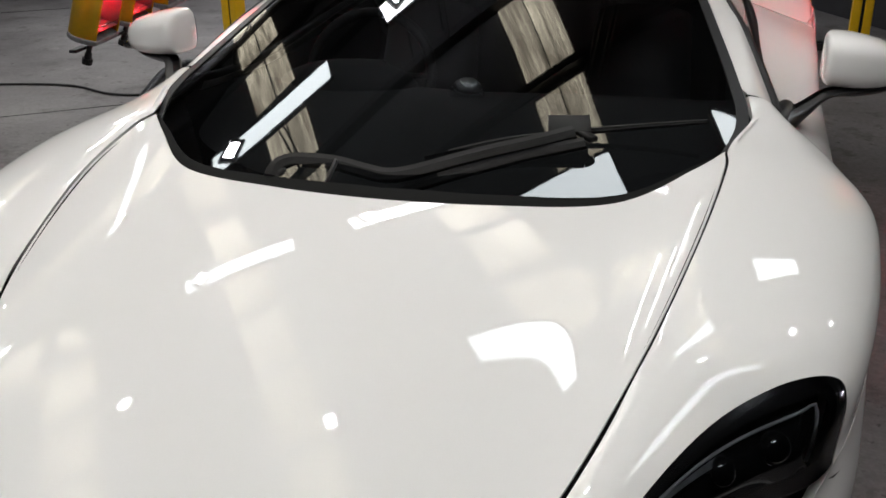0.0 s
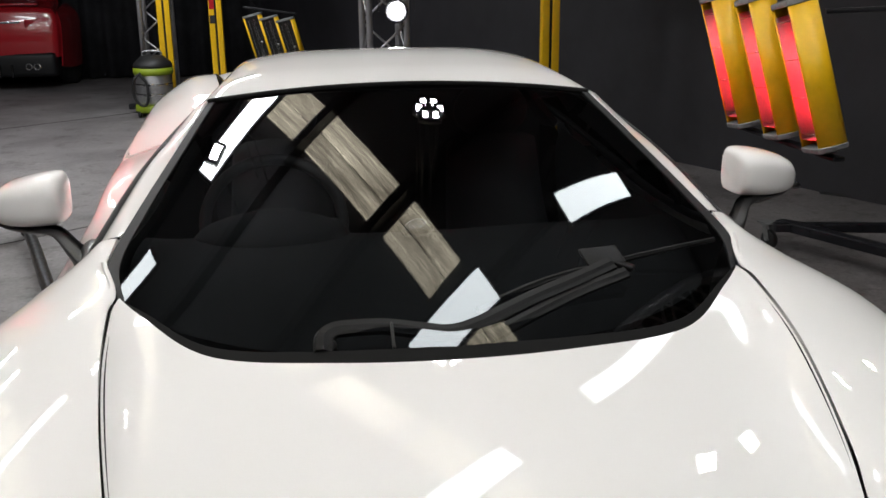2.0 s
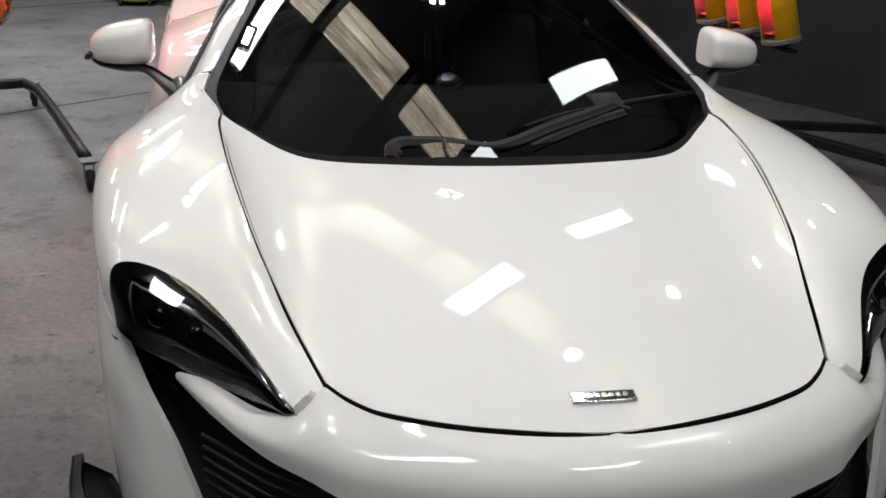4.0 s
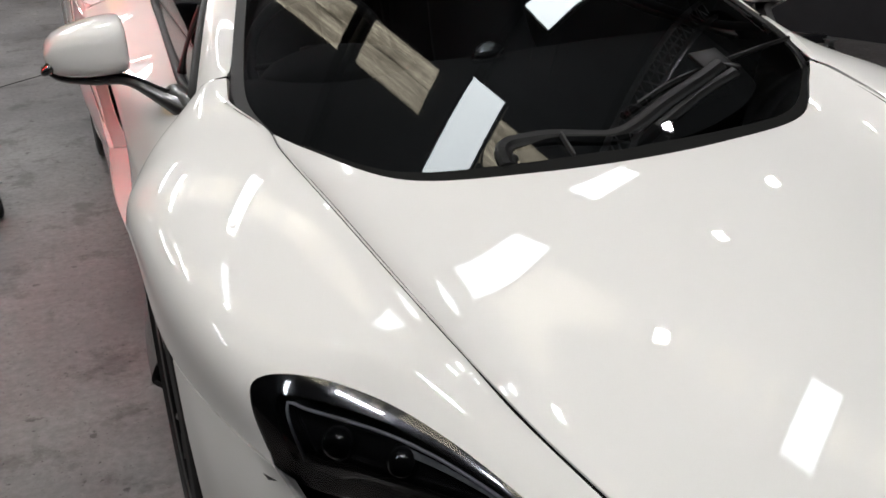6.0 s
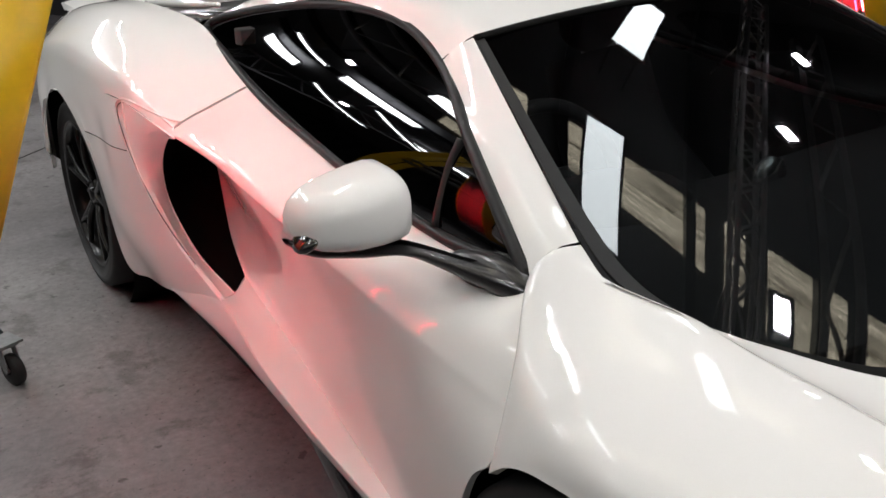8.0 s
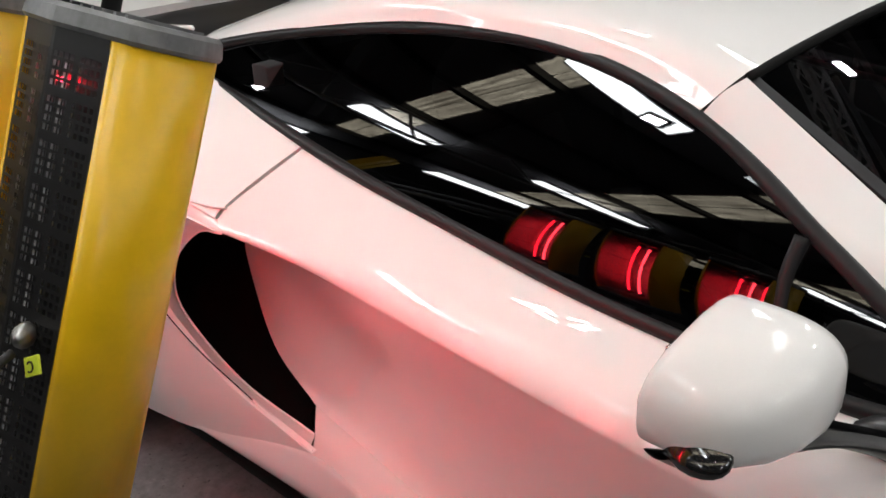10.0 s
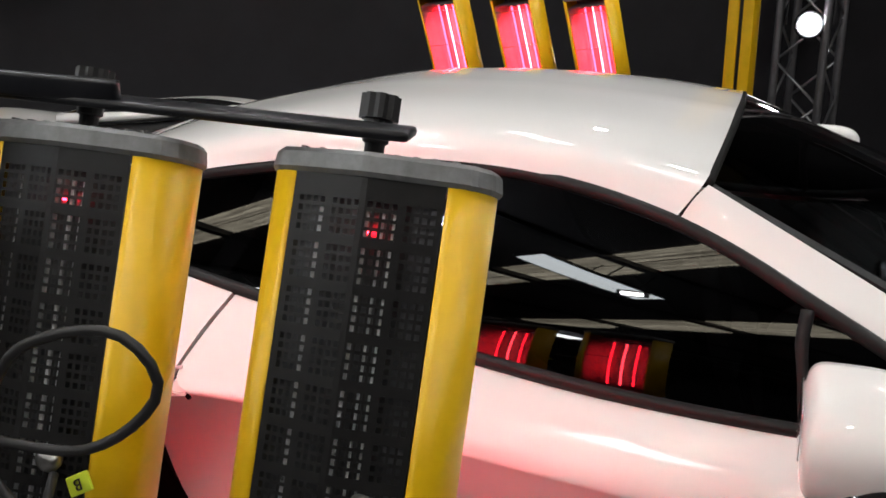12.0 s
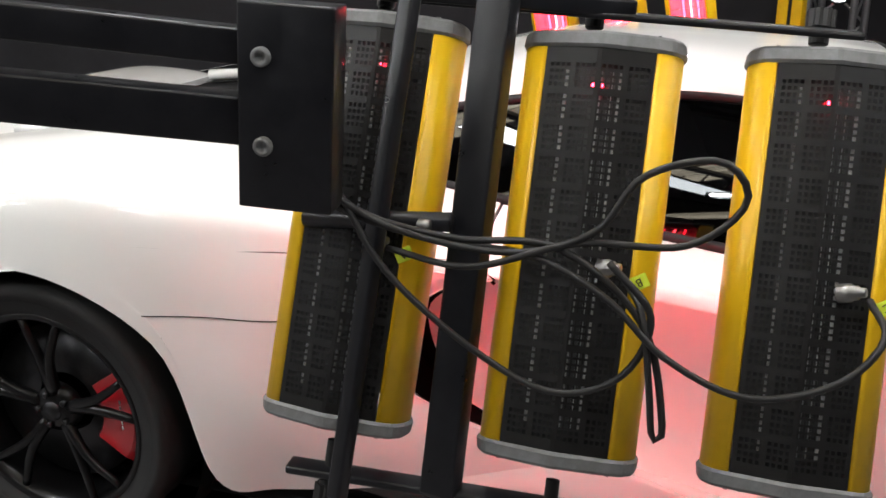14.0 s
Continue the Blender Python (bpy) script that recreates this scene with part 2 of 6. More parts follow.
def skylight_sheet():
    """Old fibreglass roof sheet, dimly lit from above, streaked with dirt along its length."""
    m = bpy.data.materials.new("old_skylight_sheet")
    m.use_nodes = True
    t = m.node_tree
    b = t.nodes["Principled BSDF"]
    b.inputs["Base Color"].default_value = (0.30, 0.28, 0.24, 1)
    b.inputs["Roughness"].default_value = 0.6
    co = t.nodes.new("ShaderNodeTexCoord")
    info = t.nodes.new("ShaderNodeObjectInfo")
    off = t.nodes.new("ShaderNodeMath")
    off.operation = "MULTIPLY"
    off.inputs[1].default_value = 60
    t.links.new(info.outputs["Random"], off.inputs[0])
    last = None
    for sx, sy, detail, lo, hi, dark in ((34, 1.1, 12, .38, .60, .20), (5, 2.2, 8, .34, .56, .45), (190, 1.6, 3, .40, .56, .40), (330, 26, 3, .40, .52, .36)):
        mp = t.nodes.new("ShaderNodeMapping")
        mp.inputs["Scale"].default_value = (sx, sy, 1)
        t.links.new(co.outputs["Object"], mp.inputs["Vector"])
        n = t.nodes.new("ShaderNodeTexNoise")
        n.noise_dimensions = "4D"
        n.inputs["Scale"].default_value, n.inputs["Detail"].default_value, n.inputs["Roughness"].default_value = 1.0, detail, 0.7
        t.links.new(mp.outputs["Vector"], n.inputs["Vector"])
        t.links.new(off.outputs[0], n.inputs["W"])
        r = t.nodes.new("ShaderNodeValToRGB")
        r.color_ramp.elements[0].position, r.color_ramp.elements[1].position = lo, hi
        r.color_ramp.elements[0].color, r.color_ramp.elements[1].color = (dark, dark * .94, dark * .86, 1), (1.0, .98, .92, 1)
        t.links.new(n.outputs["Fac"], r.inputs["Fac"])
        if last is None:
            last = r.outputs["Color"]
        else:
            mx = t.nodes.new("ShaderNodeMix")
            mx.data_type, mx.blend_type = "RGBA", "MULTIPLY"
            mx.inputs["Factor"].default_value = 1
            t.links.new(last, mx.inputs["A"])
            t.links.new(r.outputs["Color"], mx.inputs["B"])
            last = mx.outputs["Result"]
    t.links.new(last, b.inputs["Emission Color"])
    b.inputs["Emission Strength"].default_value = SKYLIGHT
    return m


SKYLIGHT, PANEL, FLOOD, TUBE = 5.6, 19.0, 90.0, 34.5
WHITE = material("pearl_white_paint", (0.83, 0.82, 0.805), 0.46, coat=1.0, spec=0.08, noise_scale=900, amount=0.02, coat_rough=0.015)
WHITE.node_tree.nodes["Principled BSDF"].inputs["Coat IOR"].default_value = 1.42
GAPBLACK = material("rubber_seal_black", (0.007, 0.007, 0.007), 0.75, spec=0.12)
DUCTBLACK = material("duct_black", (0.003, 0.003, 0.003), 0.9, spec=0.05)
TRIM = material("satin_black_trim", (0.010, 0.010, 0.011), 0.46, spec=0.3, noise_scale=60, amount=0.15)
GLOSSBLACK = material("gloss_black_plastic", (0.012, 0.012, 0.013), 0.12, coat=0.6)
CARBON = material("dark_carbon_fibre", (0.012, 0.012, 0.013), 0.36, coat=0.35, noise_scale=220, amount=0.4)
WIPER = material("wiper_black", (0.006, 0.006, 0.0065), 0.40, spec=0.18, noise_scale=90, amount=0.2)
SCREEN = glass("windscreen_glass", (0.20, 0.22, 0.225))
SIDEGLASS = glass("tinted_side_glass", (0.03, 0.031, 0.033))
BLADE = material("pale_light_guide", (0.42, 0.42, 0.44), 0.25, coat=0.4)
LENS = glass("headlight_lens", (0.75, 0.77, 0.8))
CHROME = material("bright_metal", (0.75, 0.76, 0.78), 0.18, metal=1.0)
INTERIOR = material("charcoal_alcantara", (0.010, 0.0105, 0.012), 0.9, noise_scale=120, amount=0.25, bump=0.2)
LEATHER = material("black_leather", (0.010, 0.010, 0.011), 0.6, noise_scale=80, amount=0.2, bump=0.15)
TYRE = material("tyre_rubber", (0.010, 0.010, 0.0105), 0.72, noise_scale=30, amount=0.25, bump=0.2)
RIM = material("gloss_black_wheel", (0.006, 0.006, 0.0065), 0.28, spec=0.2, coat=0.08)
DISC = material("brake_disc_steel", (0.05, 0.05, 0.053), 0.4, metal=0.9, noise_scale=40, amount=0.2)
CALIPER = material("red_caliper_paint", (0.45, 0.012, 0.02), 0.3, coat=0.5)
MESHBLACK = material("black_mesh", (0.015, 0.015, 0.016), 0.5)
YELLOW = material("yellow_powder_coat", (0.85, 0.505, 0.008), 0.34, noise_scale=14, amount=0.10, bump=0.06, rough_var=0.08)
ENDCAP = material("grey_cast_end_cap", (0.20, 0.205, 0.21), 0.55, metal=0.25, noise_scale=40, amount=0.25, bump=0.15)
STEEL = material("black_painted_steel", (0.0105, 0.011, 0.014), 0.36, spec=0.35, noise_scale=24, amount=0.35, bump=0.05, rough_var=0.1)
GRILLE = material("dark_perforated_steel", (0.013, 0.0125, 0.013), 0.42, metal=0.3, noise_scale=35, amount=0.3)
LINER = material("dull_sheet_steel", (0.12, 0.12, 0.125), 0.35, metal=0.9, noise_scale=30, amount=0.5)
# pale patchy metal whose colour gives the glints in the lamp backs
GLINT = material("glint_strip_metal", (0.85, 0.85, 0.86), 0.42, metal=0.6, noise_scale=70, amount=0.6, rough_var=0.2)
REFLECTOR = material("satin_reflector", (0.36, 0.29, 0.295), 0.42, metal=0.5, noise_scale=30, amount=0.1)
CABLE = material("black_rubber_cable", (0.014, 0.014, 0.015), 0.5)
TAG = material("yellow_green_tag", (0.72, 0.85, 0.05), 0.5)
NICKEL = material("nickel_gland", (0.34, 0.34, 0.33), 0.38, metal=1.0)
GLOWTUBE = material("glowing_quartz_tube", (0.3, 0.02, 0.02), 0.3, emit=(1.0, 0.010, 0.025), power=TUBE)
HOTTUBE = material("hot_quartz_tube", (0.3, 0.02, 0.02), 0.3, emit=(1.0, 0.040, 0.060), power=TUBE * 1.2)
CURTAIN = material("black_curtain", (0.042, 0.042, 0.048), 0.9, noise_scale=3, amount=0.35)
DARKWALL = material("black_painted_wall", (0.019, 0.018, 0.022), 0.65, noise_scale=2.5, amount=0.3, bump=0.2, bump_scale=25)
ROOFDARK = material("dark_roof_sheeting", (0.055, 0.055, 0.060), 0.75, noise_scale=2, amount=0.3)
GIRDER = material("dull_grey_girder_paint", (0.24, 0.24, 0.25), 0.5, metal=0.2, noise_scale=12, amount=0.3)
ALU = material("truss_aluminium", (0.50, 0.50, 0.52), 0.38, metal=0.85, noise_scale=20, amount=0.15)
LAMPGLASS = material("lit_lamp_face", (0.9, 0.9, 0.9), 0.3, emit=(1.0, 0.97, 1.0), power=FLOOD)
HUNGPANEL = material("soft_lit_panel", (0.9, 0.9, 0.9), 0.4, emit=(0.90, 0.97, 1.0), power=PANEL * .4)
PANELLIT = material("lit_white_panel", (0.9, 0.9, 0.9), 0.4, emit=(0.95, 0.98, 1.0), power=PANEL)
SHEET = skylight_sheet()
REDPAINT = material("red_car_paint", (0.42, 0.012, 0.02), 0.25, coat=0.9, noise_scale=300, amount=0.04)
LIME = material("lime_plastic", (0.27, 0.36, 0.02), 0.45, noise_scale=20, amount=0.12)
DRUM = material("brushed_drum", (0.42, 0.42, 0.43), 0.35, metal=0.8, noise_scale=25, amount=0.2)
FLOORMAT = concrete()

# ---- world and room ----
world = bpy.data.worlds.new("dark_surroundings")
world.use_nodes = True
world.node_tree.nodes["Background"].inputs["Color"].default_value = (0.010, 0.010, 0.011, 1)
world.node_tree.nodes["Background"].inputs["Strength"].default_value = 0.2
scene.world = world


def slab(name, a, b, h0, h1, thick, mat, label, category):
    """An upright wall from plan point a to b; its thickness lies to the right of the way."""
    a, b = Vector((*a, 0)), Vector((*b, 0))
    d = (b - a).normalized()
    s = Vector((d.y, -d.x, 0)) * thick
    bm = bmesh.new()
    lo = [bm.verts.new(p + Vector((0, 0, h0))) for p in (a, b, b + s, a + s)]
    hi = [bm.verts.new(p + Vector((0, 0, h1))) for p in (a, b, b + s, a + s)]
    bm.faces.new(lo[::-1])
    bm.faces.new(hi)
    for k in range(4):
        bm.faces.new((lo[k], lo[(k + 1) % 4], hi[(k + 1) % 4], hi[k]))
    bmesh.ops.recalc_face_normals(bm, faces=bm.faces)
    return tagged(mesh_ob(name, bm, mat, smooth=False), label, category, kind="structure")


CEIL, ZL = 3.28, 3.12
bm = box_bm((26, 30, 0.2), (0, 4, -0.1), bevel=0)
tagged(mesh_ob("floor", bm, FLOORMAT, smooth=False), "grey stained concrete workshop floor with scuffs", "floor", kind="structure")
bm = box_bm((26, 30, 0.2), (0, 4, CEIL + 0.1), bevel=0)
tagged(mesh_ob("ceiling", bm, ROOFDARK, smooth=False), "dark workshop roof sheeting high above", "ceiling", kind="structure")
slab("wall_east", (-0.75, 12.2), (7.2, -4.1), 0, CEIL, 0.15, DARKWALL, "black painted partition wall beside the car", "wall")
slab("wall_south", (7.2, -6.5), (-8.5, -6.5), 0, CEIL, -0.15, DARKWALL, "dark far wall of the workshop", "wall")
slab("wall_west", (-8.5, -6.5), (-8.5, 12.6), 0, CEIL, -0.15, DARKWALL, "dark side wall of the workshop", "wall")
slab("wall_return", (7.2, -4.1), (7.2, -6.5), 0, CEIL, -0.15, DARKWALL, "dark short wall of the workshop", "wall")


def curtain(x0, x1, y, h):
    """Heavy black drape with vertical folds."""
    bm = bmesh.new()
    n = int((x1 - x0) / 0.03)
    rows = []
    for z in (0.02, h * 0.3, h * 0.7, h):
        rows.append([bm.verts.new((x0 + (x1 - x0) * i / n, y + 0.05 * math.sin(i * 0.62 + 0.8 * math.sin(i * 0.11)) * (1.1 - 0.3 * z / h), z)) for i in range(n + 1)])
    for a, b in zip(rows, rows[1:]):
        for i in range(n):
            bm.faces.new((a[i], a[i + 1], b[i + 1], b[i]))
    ret = bmesh.ops.solidify(bm, geom=bm.faces[:], thickness=0.006)
    return tagged(mesh_ob("curtain", bm, CURTAIN), "heavy black folded curtain hanging to the floor", "curtain")


curtain(-8.4, -0.6, 12.35, 3.2)
slab("wall_north", (-8.5, 12.6), (-0.5, 12.6), 0, CEIL, -0.15, DARKWALL, "dark wall behind the black curtain", "wall")

# ---- the white car ----
car = thing("sports_car", "pearl white mid-engined sports car with glossy paint", "car")
CORE = (0, 1.2, 0.45)          # the outer faces look away from here


def panel(name, lines, nu, nv, mat, parent, label="", gap=0.0018, lip=0.014, sides="nsew", both=True, core=CORE, name_as=None):
    """The same panel on both flanks of the car."""
    g = fair(loft(lines, nu, nv))
    made = []
    for s in ((-1, 1) if both else (1,)):
        made.append(part(name, skin_bm(g, core, lip, gap, side=s, sides=sides), mat, parent, label))
    return made


def flip(line):
    return [(-x, y, z) for x, y, z in line]


# character lines, x outwards, y to the tail, z up
SHUT = [(.448, -.918, .628), (.500, -.755, .672), (.560, -.544, .743), (.612, -.276, .808), (.640, -.040, .837), (.640, .053, .843)]
HOOD = [
    [(0, -1.075, .603), (0, -.87, .646), (0, -.62, .691), (0, -.42, .722), (0, -.31, .750), (0, -.228, .777)],
    [(.20, -1.048, .603), (.205, -.85, .649), (.21, -.61, .695), (.215, -.41, .727), (.22, -.29, .755), (.222, -.210, .780)],
    [(.35, -.998, .610), (.375, -.82, .657), (.40, -.58, .709), (.42, -.36, .748), (.435, -.24, .774), (.446, -.155, .795)],
    [(.412, -.957, .618), (.450, -.785, .664), (.500, -.555, .725), (.545, -.31, .782), (.572, -.11, .818), (.585, -.014, .829)],
    SHUT,
]
hood_lines = [flip(l) for l in HOOD[:0:-1]] + HOOD
hg = loft(hood_lines, 48, 72)
hx, hy = hg[..., 0] ** 2, hg[..., 1]
sweep = .8156 + .1087 * hy - .0727 * hy ** 2 + .0119 * hy ** 3 + hx * (.0475 + .5535 * hy + .2706 * hy ** 2 - .1235 * hy ** 3)
miss = (hg[-1, :, 2] - sweep[-1])[None] * (np.abs(hg[..., 0]) / hg[-1, :, 0][None]) ** 9
hg[..., 2] = sweep + miss          # an even crown that meets the wings
hood = part("hood", skin_bm(hg, CORE, 0.016, 0.0018), WHITE, car, "smooth pearl white front lid")

L0 = [(.4515, -.923, .6262), (.505, -.757, .671), (.537, -.640, .711), (.563, -.544, .743), (.615, -.276, .808), (.644, -.040, .838), (.646, .06, .846), (.688, .19, .862), (.678, .285, .902)]
L1 = [(.474, -.946, .610), (.563, -.750, .692), (.628, -.620, .737), (.668, -.545, .757), (.728, -.30, .803), (.736, -.06, .832), (.716, .09, .850), (.717, .22, .869), (.712, .310, .887)]
L2 = [(.496, -.952, .596), (.608, -.765, .672), (.722, -.622, .716), (.794, -.556, .731), (.852, -.34, .766), (.868, -.08, .791), (.850, .07, .806), (.802, .215, .828), (.752, .316, .842)]
L3 = [(.499, -.956, .592), (.616, -.816, .634), (.735, -.688, .656), (.825, -.592, .675), (.892, -.36, .702), (.917, -.10, .745), (.914, .04, .754), (.892, .145, .766), (.845, .225, .778)]
L4 = [(.500, -.957, .587), (.598, -.838, .571), (.715, -.714, .569), (.816, -.636, .609), (.905, -.285, .602), (.927, -.06, .698), (.931, .06, .698), (.928, .136, .672), (.924, .192, .627)]
NU, NV = 80, 44
wing = fair(loft([L0, L1, L2, L3, L4], NU, NV), 70)
# one even sweep over the whole wing that still meets its neighbours
u, v = np.meshgrid(np.linspace(-1, 1, NU + 1), np.linspace(-1, 1, NV + 1))
terms = np.stack([u ** a * v ** b for a in range(8) for b in range(5)], -1).reshape(-1, 40)
even_wing = (terms @ np.linalg.lstsq(terms, wing.reshape(-1, 3), rcond=None)[0]).reshape(wing.shape)
off = wing - even_wing
v0, v1, u0, u1 = [w[..., None] ** 7 for w in ((1 - v) / 2, (1 + v) / 2, (1 - u) / 2, (1 + u) / 2)]
fill = off[:1] * v0 + off[-1:] * v1
wing = even_wing + fill + (off - fill)[:, :1] * u0 + (off - fill)[:, -1:] * u1
cut = NU * 3 // 8
# the lamp's outer corner is rounded by bending the grid there
jc, ic, RJ, RI = NV // 2, cut, 8, 9
jj, ii = np.meshgrid(np.arange(NV + 1.0), np.arange(NU + 1.0), indexing="ij")
a, b = (jc + RJ - jj) / RJ, (ii - ic + RI) / RI
m = np.maximum(a, b)
pull = np.where((a > 0) & (b > 0), 1 - m / np.sqrt(a * a + b * b + 1e-9), 0) * np.clip(np.where(m < 1, m, 2 - m), 0, 1)
jj, ii = jj + pull * a * RJ, ii - pull * b * RI
j0, i0 = np.minimum(jj.astype(int), NV - 1), np.minimum(ii.astype(int), NU - 1)
fj, fi = (jj - j0)[..., None], (ii - i0)[..., None]
wing, wing_out = [(q[j0, i0] * (1 - fj) + q[j0 + 1, i0] * fj) * (1 - fi) + (q[j0, i0 + 1] * (1 - fj) + q[j0 + 1, i0 + 1] * fj) * fi for q in (wing, normals(wing))]
keep = np.ones((NV, NU), bool)
keep[NV // 2:, :cut] = False          # the lamp takes this corner
for s in (-1, 1):
    fender = part("fender", skin_bm(wing, CORE, 0.014, 0.0018, keep, s, "sne"), WHITE, car, "swelling white front wing over the wheel")

# nose
NOSE = [
    [(0, -1.0765, .6005), (.2, -1.0505, .6005), (.355, -.9985, .6075), (.413, -.9615, .6150), (.4520, -.9240, .6240), (.474, -.9450, .6085), (.4970, -.9530, .5945), (.530, -.917, .576), (.566, -.872, .564), (.645, -.785, .570), (.697, -.730, .560)],
    [(0, -1.125, .583), (.2, -1.100, .583), (.37, -1.035, .588), (.425, -1.010, .591), (.47, -.983, .593), (.503, -.966, .586), (.53, -.945, .576), (.561, -.916, .569), (.59, -.885, .564), (.655, -.796, .563), (.706, -.724, .554)],
    [(0, -1.160, .545), (.2, -1.138, .545), (.38, -1.075, .548), (.430, -1.051, .552), (.475, -1.022, .556), (.509, -.999, .556), (.54, -.972, .554), (.571, -.938, .552), (.60, -.900, .549), (.660, -.808, .550), (.705, -.728, .545)],
    [(0, -1.170, .480), (.2, -1.150, .480), (.39, -1.085, .488), (.437, -1.058, .501), (.48, -1.025, .512), (.511, -1.002, .518), (.54, -.975, .521), (.571, -.940, .526), (.60, -.902, .530), (.655, -.812, .533), (.696, -.738, .537)],
]
g = loft(NOSE, 80, 20)
g[:, 2:] = fair(g, 30)[:, 2:]
full = np.concatenate([(g * (-1, 1, 1))[:, :0:-1], g], axis=1)
part("front_bumper", skin_bm(full, CORE, 0.016, 0.0006), WHITE, car, "white nose panel between the lamps")
CORNER = [
    [(.822, -.632, .606), (.769, -.694, .521), (.705, -.785, .425), (.645, -.885, .305), (.620, -.930, .190)],
    [(.855, -.575, .596), (.832, -.630, .517), (.800, -.690, .420), (.768, -.760, .305), (.752, -.790, .190)],
    [(.880, -.440, .606), (.876, -.490, .505), (.866, -.530, .405), (.854, -.570, .300), (.842, -.590, .190)],
    [(.905, -.282, .598), (.904, -.335, .500), (.899, -.372, .400), (.892, -.388, .300), (.884, -.388, .190)],
]
seam = wing[-1, cut:NU // 2 + 1]
for k in range(4):
    CORNER[k][0] = tuple(seam[round(k * (len(seam) - 1) / 3)] - np.array((0, 0, .002)))
panel("bumper_corner", CORNER, 28, 24, WHITE, car, "white lower bumper corner ahead of the wheel", gap=.002)

# dark throat behind the lamps and lower intake
THROAT = [
    [(0, -1.10, .49), (.25, -1.06, .49), (.48, -.985, .505), (.63, -.84, .525), (.73, -.70, .535), (.83, -.62, .59)],
    [(0, -1.00, .42), (.25, -.97, .42), (.45, -.90, .42), (.60, -.76, .43), (.70, -.67, .45), (.79, -.62, .50)],
    [(0, -1.00, .28), (.25, -.97, .28), (.43, -.91, .28), (.55, -.82, .28), (.64, -.76, .29), (.72, -.74, .31)],
    [(0, -1.08, .17), (.25, -1.06, .17), (.45, -1.0, .17), (.56, -.93, .17), (.62, -.90, .17), (.66, -.88, .18)],
]
g = loft(THROAT, 40, 18)
full = np.concatenate([(g * (-1, 1, 1))[:, :0:-1], g], axis=1)
throat = part("intake_duct", skin_bm(full, CORE, 0), MESHBLACK, car, "black lower air intake")
for s in (-1, 1):
    for k in range(11):
        z = .46 - k * .026
        part("slat", tube_bm([(s * .30, -1.03 + .03 * k / 10, z), (s * .50, -.95 + .03 * k / 10, z), (s * .66, -.80 + .03 * k / 10, z + .01)], .0035, 6), MESHBLACK, throat)
g = loft([[(0, -1.20, .135), (.3, -1.16, .135), (.55, -1.03, .135), (.78, -.82, .14), (.93, -.52, .15), (.955, -.40, .19)],
          [(0, -1.22, .118), (.3, -1.18, .118), (.56, -1.05, .118), (.80, -.83, .12), (.955, -.52, .13), (.975, -.40, .175)],
          [(0, -1.00, .105), (.3, -.98, .105), (.5, -.90, .105), (.7, -.70, .105), (.84, -.50, .105), (.90, -.40, .12)]], 40, 8)
full = np.concatenate([(g * (-1, 1, 1))[:, :0:-1], g], axis=1)
part("splitter", skin_bm(full, (0, 0, .6), 0.01), CARBON, car, "carbon front splitter under the nose")

# headlights: clear lens flush with the wing, dark bowl and lamp units inside
lensg = wing[NV // 2:, :cut + 1]
for s in (-1, 1):
    lamp = part("headlight", skin_bm(lensg, CORE, 0, 0, side=s), LENS, car, "dark swept headlight with clear lens")
    n = wing_out[NV // 2:, :cut + 1]
    if np.mean(n[..., 2]) < 0:
        n = -n
    bowl = lensg - n * 0.022 - np.array((0.006, -.004, 0))
    part("bowl", skin_bm(bowl, CORE, 0, side=s), GLOSSBLACK, lamp, "black inner bowl")
    band = lensg[:5] - n[:5] * .0015
    part("rim", skin_bm(band, CORE, 0, side=s), GLOSSBLACK, lamp, "black surround of the lens")
    band = lensg[:, cut - 3:] - n[:, cut - 3:] * .0015
    part("rim", skin_bm(band, CORE, 0, side=s), GLOSSBLACK, lamp)
    band = lensg[-6:] - n[-6:] * .0015
    part("rim", skin_bm(band, CORE, 0, side=s), GLOSSBLACK, lamp)
    line = [lensg[6, i] - n[6, i] * .012 for i in range(2, cut - 3, 2)] + [lensg[j, cut - 4] - n[j, cut - 4] * .012 for j in range(8, 20, 3)]
    part("light_blade", tube_bm([(s * p[0], p[1], p[2]) for p in line], .0026, 6, count=50), BLADE, lamp, "pale daytime light blade")
    grid = lensg[7:10, 5:cut // 2] - n[7:10, 5:cut // 2] * .016
    part("reflector_strip", skin_bm(grid, CORE, 0, side=s), ENDCAP, lamp, "dull silver reflector strip")
    for fx, r in ((.50, .024), (.70, .026)):
        c = lensg[11, int(cut * fx)] - n[11, int(cut * fx)] * .030
        bmm = bmesh.new()
        bmesh.ops.create_uvsphere(bmm, u_segments=20, v_segments=12, radius=r)
        bmesh.ops.translate(bmm, vec=(s * c[0], c[1], c[2]), verts=bmm.verts)
        part("projector", bmm, GLOSSBLACK, lamp, "glossy projector lens")

